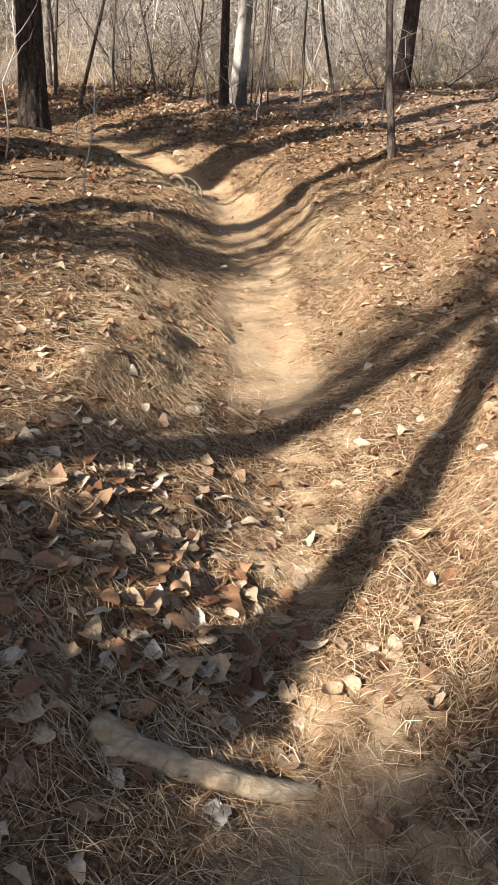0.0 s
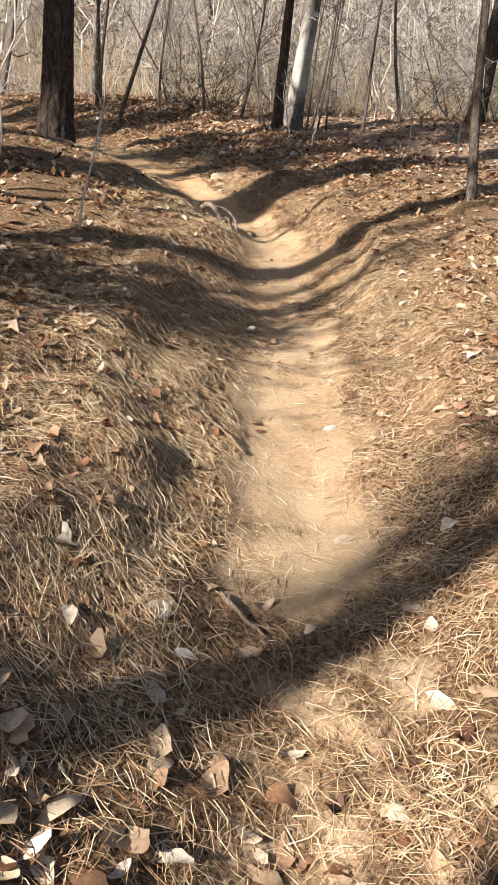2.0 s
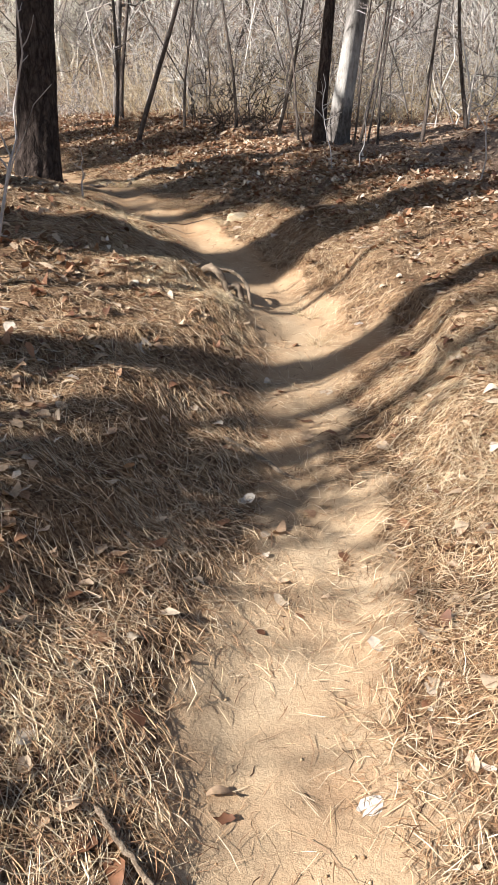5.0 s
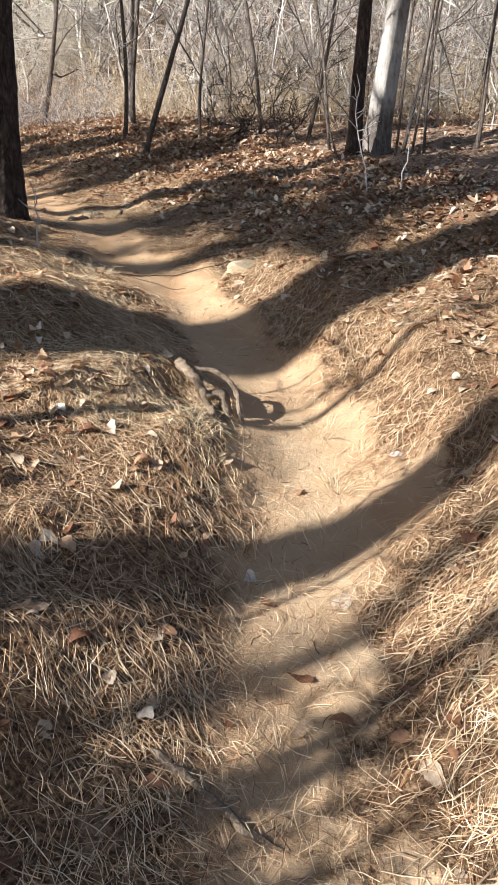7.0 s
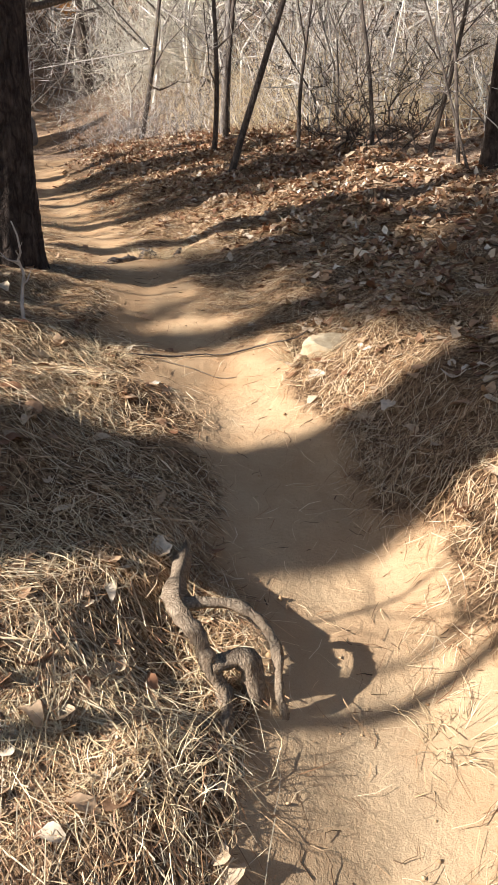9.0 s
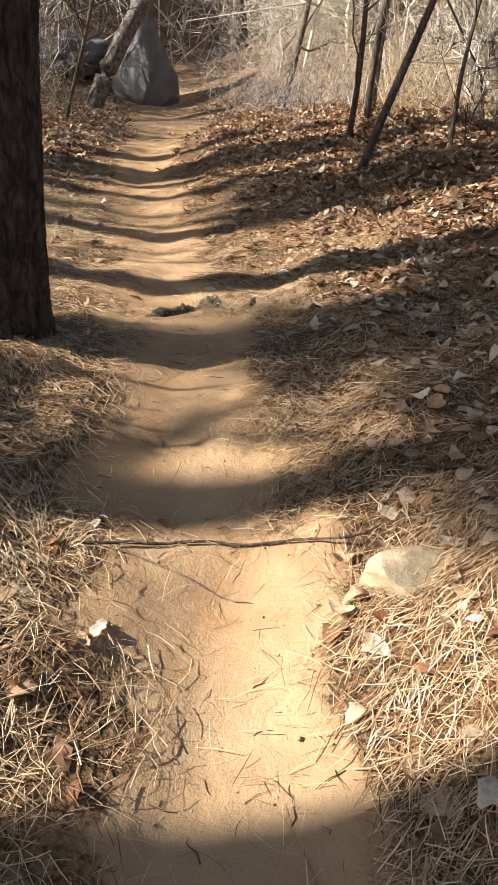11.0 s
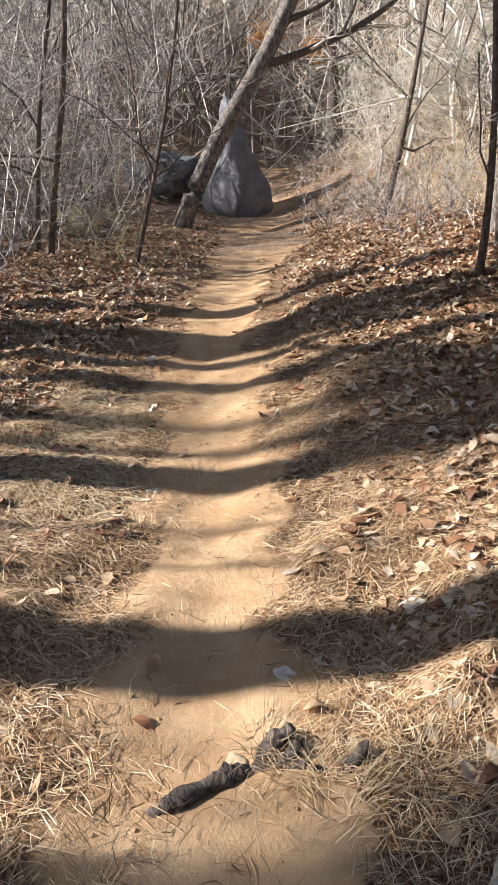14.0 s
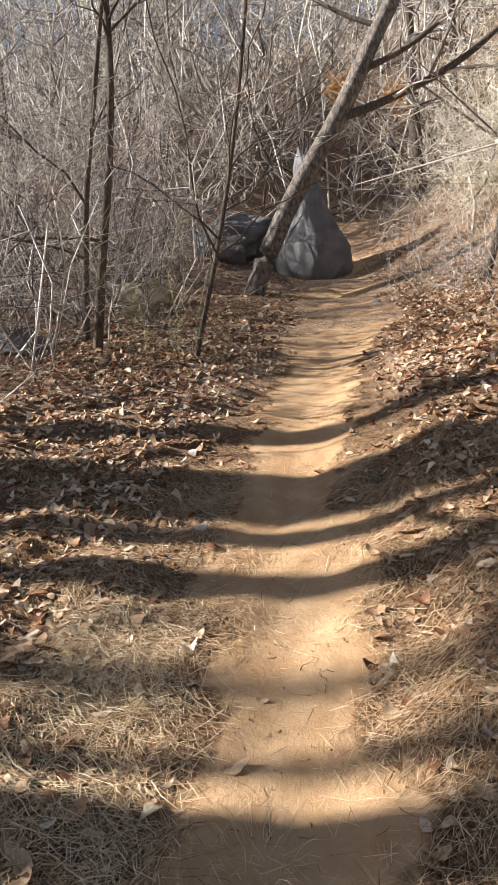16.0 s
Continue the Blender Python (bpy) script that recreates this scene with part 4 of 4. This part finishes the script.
M_DARK_TWIG = random_material("dark_twig_bits", [(0, (0.05, 0.03, 0.018)), (0.6, (0.14, 0.085, 0.05)), (1, (0.30, 0.2, 0.12))], 0.8, 0.2, "island", 40)
build_twiglets()
stick("fallen_branch", "thin dead branch lying across the trail", "branch", [(-1.66, 9.42, 0.02), (-1.55, 9.56, 0.012), (-1.45, 9.67, 0.01), (-1.34, 9.75, 0.01), (-1.2, 9.82, 0.012), (-1.08, 9.87, 0.02), (-0.99, 9.97, 0.06)], 0.0055, 0.003, 3, M_GREY)
stick("fallen_twig", "fine dead twig lying on bare soil", "twig", [(-1.62, 9.47, 0.015), (-1.48, 9.53, 0.006), (-1.34, 9.57, 0.006), (-1.2, 9.6, 0.006)], 0.0035, 0.002, 4, M_ROOT)
stick("fallen_stick", "pale stick fallen on the needle bank", "stick", [(-0.3, 4.63, 0.02), (-0.22, 4.58, 0.025), (-0.14, 4.53, 0.02), (-0.06, 4.46, 0.01)], 0.008, 0.005, 5)
stick("fallen_stick", "bleached stick among leaves beside the trail", "stick", [(-0.06, 3.5, 0.02), (0.02, 3.42, 0.02), (0.1, 3.36, 0.015)], 0.009, 0.006, 6)
stick("fallen_stick", "grey stick half buried in needles", "stick", [(-0.36, 6.42, 0.01), (-0.22, 6.38, 0.012), (-0.1, 6.33, 0.012), (0.02, 6.31, 0)], 0.013, 0.008, 7)
for i, (px, py, hx, hy, h) in enumerate([(-1.36, 6.25, 0.18, 0.1, 1.3), (-2.25, 7.1, 0.35, 0.1, 1.7), (-2.06, 9.3, -0.05, 0.05, 0.45), (-2.75, 8.2, 0.1, 0.1, 0.6), (1.2, 10.6, 0.1, 0.2, 1.4), (-0.2, 11.6, -0.1, 0.2, 1.0), (0.1, 11.9, 0.15, 0.1, 1.2), (1.9, 11.2, 0.3, 0.2, 1.6)]):
    rng = np.random.RandomState(200 + i)
    top = thing("sapling", "bare leafless sapling growing from the leaf litter", "sapling", "saplings", (px, py, ground_z(px, py) - 0.03))
    st = bent([(0, 0, 0)], [(hx, hy, h)], 9, 0.3, rng)
    sr = taper(1, 9, 0.009, 0.003)
    part("stem", mesh_of("stem", *tubes(st, sr, 6), M_TWIG, True), top)
    bp, br = branching(st, sr, rng, 7, 0.3, 0.5, 5, 0.6, 0.35)
    for q in range(len(bp)):
        part("twig", mesh_of("twig", *tubes(bp[q:q + 1], np.maximum(br[q:q + 1], 0.0015), 4), M_TWIG), top)


# ---- thickets ----
M_FAR = random_material("pale_far_twigs", [(0, (0.06, 0.048, 0.042)), (0.3, (0.24, 0.21, 0.19)), (0.6, (0.56, 0.525, 0.49)), (1, (0.86, 0.835, 0.79))], 0.75, 0.3, "island", 10)


def thicket(name, label, x, y, tall, thick, rng, per=7, twigs=3, material=None, lean=0.18, category="thicket", fine=3, least=0.0016, up=0.45, crook=0.55):
    n = len(x)
    z = lay(x, y)[2] - 0.03
    aim = np.stack([rng.normal(0.02, lean, n), rng.normal(0, lean, n), np.ones(n)], 1) * tall[:, None]
    st = bent(np.stack([x, y, z], 1), aim, 6, crook, rng)
    sr = taper(n, 6, thick, thick * 0.3)
    pieces = [tubes(st, sr, 3)]
    if per:
        bp, br = branching(st, sr, rng, per, 0.36, up, 4, 0.5, 0.1, 0.8)
        br = np.maximum(br, least * 1.3)
        pieces.append(tubes(bp, br, 3))
        if twigs:
            tp, tr = branching(bp, br, rng, twigs, 0.55, 0.25, fine, 0.7, 0.1, 0.7)
            pieces.append(tubes(tp, np.maximum(tr, least), 3))
    return tagged(new(name, mesh_of(name, *joined(pieces), material or M_TWIG)), label, category, kind="stuff")


def in_band(rng, count, lo, hi, near_d, far_d, side):
    s = rng.uniform(lo, hi, count)
    d = rng.uniform(near_d, far_d, count) * side
    i = np.interp(s, RUN, np.arange(len(RUN))).astype(int).clip(0, len(RUN) - 2)
    return LINE[i, 0] + ALONG[i, 1] * d, LINE[i, 1] - ALONG[i, 0] * d


def build_thickets():
    rng = np.random.RandomState(301)
    x, y = in_band(rng, 460, 25.0, 36, 1.7, 8, -1)
    run, off, _ = lay(x, y)
    k = (np.abs((x + 2.65) * 0.698 + (y - 11.24) * 0.716) > 1.0) & (np.abs(off) > np.interp(run, [25, 30], [2.5, 1.8]))
    x, y = x[k], y[k]
    thicket("brush_thicket", "dense leafless brush beside the trail", x, y, rng.uniform(1.2, 4.2, len(x)), rng.uniform(0.006, 0.018, len(x)), rng, 9, 5, None, 0.28)
    x, y = rng.uniform(-10, 6, 820), rng.uniform(15.8, 24, 820)
    run, off, _ = lay(x, y)
    k = off > np.interp(run, [22, 26], [2.0, 4.0])
    thicket("brush_thicket", "dense leafless brush ahead of the bend", x[k], y[k], rng.uniform(0.8, 4.0, k.sum()), rng.uniform(0.005, 0.018, k.sum()), rng, 8, 5, M_FAR, 0.3, "thicket", 3, 0.002)
    x, y = rng.uniform(-36, 16, 1350), rng.uniform(22, 50, 1350)
    k = (np.abs(lay(x, y)[1]) > 2.2) | (lay(x, y)[0] > 40.5)
    thicket("far_woods", "distant bare woods on the slope", x[k], y[k], rng.uniform(2.0, 9.0, k.sum()), rng.uniform(0.012, 0.06, k.sum()), rng, 8, 4, M_FAR, 0.16, "woods", 2, 0.0055)
    x, y = rng.uniform(-46, -17, 520), rng.uniform(10, 32, 520)
    thicket("far_woods", "distant bare woods beyond the thicket", x, y, rng.uniform(2.5, 11.0, 520), rng.uniform(0.012, 0.06, 520), rng, 8, 4, M_FAR, 0.16, "woods", 2, 0.0055)
    x, y = rng.uniform(-9, 6, 2600), rng.uniform(16.2, 25, 2600)
    k = lay(x, y)[1] > 2.6
    thicket("dry_grass", "pale dry grass and vines under the brush", x[k], y[k], rng.uniform(0.3, 1.9, k.sum()) * rng.uniform(0.5, 1, k.sum()), rng.uniform(0.003, 0.006, k.sum()), rng, 4, 0, M_STRAW, 0.6, "dry grass")
    x, y = rng.normal(-9.5, 0.8, 340), rng.normal(26.2, 0.6, 340)
    thicket("dry_vines", "mound of bright pale dry vines in the woods", x, y, rng.uniform(1.6, 3.3, 340), rng.uniform(0.004, 0.008, 340), rng, 7, 2, M_VINE, 0.4, "dry vines", 3, 0.0035, -0.5)
    x, y = rng.normal(-8.0, 0.3, 14), rng.normal(15.6, 0.25, 14)
    thicket("green_shrub", "thin shrub with yellow-green stems in the thicket", x, y, rng.uniform(0.7, 1.7, 14), rng.uniform(0.003, 0.006, 14), rng, 7, 3, M_SHOOT, 0.25, "shrub", 2)
    x, y = np.concatenate([in_band(rng, 300, 26, 35, 1.5, 5.0, 1), in_band(rng, 420, 30, 41, 0.9, 5.5, 1)], axis=1)
    thicket("low_brush", "low dry brush on the trail bank", x, y, rng.uniform(0.3, 1.0, len(x)), rng.uniform(0.003, 0.007, len(x)), rng, 4, 2, None, 0.4, "thicket", 2)
    # unseen sparse shrubs added on the sun's side for dappled shade
    x, y = in_band(rng, 46, 5, 25, 6.0, 11, -1)
    thicket("brush_thicket", "unseen sparse leafless shrubs on the sunny side, added for dappled shade", x, y, rng.uniform(1.5, 4.5, len(x)), rng.uniform(0.006, 0.016, len(x)), rng, 9, 3, None, 0.2, "thicket", 2)
    # unseen tall shrubs, set back towards the sun to shade the left bank
    g, far = rng.uniform(0.05, 1, 30), rng.uniform(4.0, 7.0, 30)
    x, y = -0.9 + 0.4 * g - U[0] * far, 5.0 + 1.5 * g - U[1] * far
    thicket("brush_thicket", "unseen tall leafless shrubs added to shade the left bank", x, y, rng.uniform(2.0, 4.4, 30), rng.uniform(0.012, 0.026, 30), rng, 9, 4, None, 0.15, "thicket", 2, 0.003)


    x, y = rng.normal(-1.75, 0.35, 16), rng.normal(14.9, 0.25, 16)
    thicket("dark_shrub", "dark tangled shrub at the edge of the leaf litter", x, y, rng.uniform(0.4, 1.2, 16), rng.uniform(0.006, 0.014, 16), rng, 9, 4, M_GREY, 0.5, "shrub", 2, 0.003)


build_thickets()


def clump(name, label, category, cx, cy, cz, size, count, material, seed, leaf=0.09):
    rng = np.random.RandomState(seed)
    p = rng.normal(0, 0.45, (count, 3)) * np.array(size)
    pts, f = leaf_sheet(count, rng, rng.uniform(leaf * 0.6, leaf * 1.2, count), 1.0, 2, 2)
    pts = turned(pts, p[:, 0] + cx, p[:, 1] + cy, p[:, 2] + cz, rng, 0.9)
    faces = (f[None] + (np.arange(count) * pts.shape[1])[:, None, None]).reshape(-1, 4)
    return tagged(new(name, mesh_of(name, pts.reshape(-1, 3), faces, material, True)), label, category, kind="stuff")


# ---- single fallen leaves that can be told apart ----
def fallen_leaves():
    rng = np.random.RandomState(55)
    shapes = []
    for i in range(10):
        pts, f = leaf_sheet(1, rng, np.array([0.08]), 0.3, 4, 7, 0.1)
        prof = pts[0]
        prof[:, 2] -= prof[:, 2].min()
        shapes.append(mesh_of("fallen_leaf", prof, f, M_LEAF_ONE, True))
    bleached = [(-0.85, 9.57, 1.35), (-0.67, 9.68, 0.9), (-0.22, 3.3, 1.4), (-0.34, 3.16, 1.1), (-0.12, 3.19, 0.9), (0.59, 2.05, 0.8), (-0.84, 6.85, 1.8), (-2.65, 11.45, 1.1), (-3.94, 12.11, 1.15),
                (-0.6, 3.76, 1.1), (0.31, 4.83, 1.0), (-0.19, 1.92, 1.3), (-0.34, 1.62, 1.4), (-0.03, 1.24, 1.3), (0.21, 7.96, 0.8), (-2.3, 11.95, 1.1), (-2.51, 11.96, 1.2)]
    pale_shapes = [mesh_of("fallen_leaf", [v.co for v in me.vertices], [list(f.vertices) for f in me.polygons], M_LEAF_PALE, True) for me in shapes[:4]]
    spots = bleached + [(0.27, 1.8, 0.7), (0.2, 1.59, 1.2), (0.59, 3.17, 1.3), (0.36, 3.94, 1.1), (0.2, 1.4, 1.1), (-0.14, 1.46, 1.2), (-0.36, 5.21, 1.1), (-2.76, 12.31, 1.2), (-2.79, 12.2, 1.2)]
    x, y, s, d = scatter(rng, 1600, 8.6, 22, 1.3, 1.3)
    k = rng.uniform(0, 1, len(x)) < leaf_cover(x, y, s, d) * 0.8
    spots += list(zip(x[k], y[k], rng.uniform(0.55, 1.25, k.sum())))
    for i, (px, py, size) in enumerate(spots[:300]):
        ob = new("fallen_leaf", pale_shapes[i % 4] if i < len(bleached) else shapes[i % 10])
        ob.parent = ground
        gz, gx, gy = lay([px, px + 0.04, px], [py, py, py + 0.04])[2]
        slope = Vector(((gz - gx) / 0.04, (gz - gy) / 0.04, 1)).normalized()
        tilt = slope.to_track_quat("Z", "Y").to_matrix().to_4x4()
        ob.matrix_basis = Matrix.Translation((px, py, gz - 0.003)) @ tilt @ pose(0, 0, 0, rng.normal(0, 4), rng.normal(0, 4), rng.uniform(0, 360)) @ Matrix.Diagonal((size, size, size * 0.6, 1))


fallen_leaves()
clump("dead_leaves", "orange dead leaves clinging to a bush", "dead leaves", -14.3, 26.2, 8.0, (0.5, 0.5, 0.4), 260, M_DEAD, 61, 0.14)
clump("dead_leaves", "orange dead leaves clinging to a bush", "dead leaves", -13.2, 26.6, 7.5, (0.4, 0.4, 0.4), 200, M_DEAD, 62, 0.14)
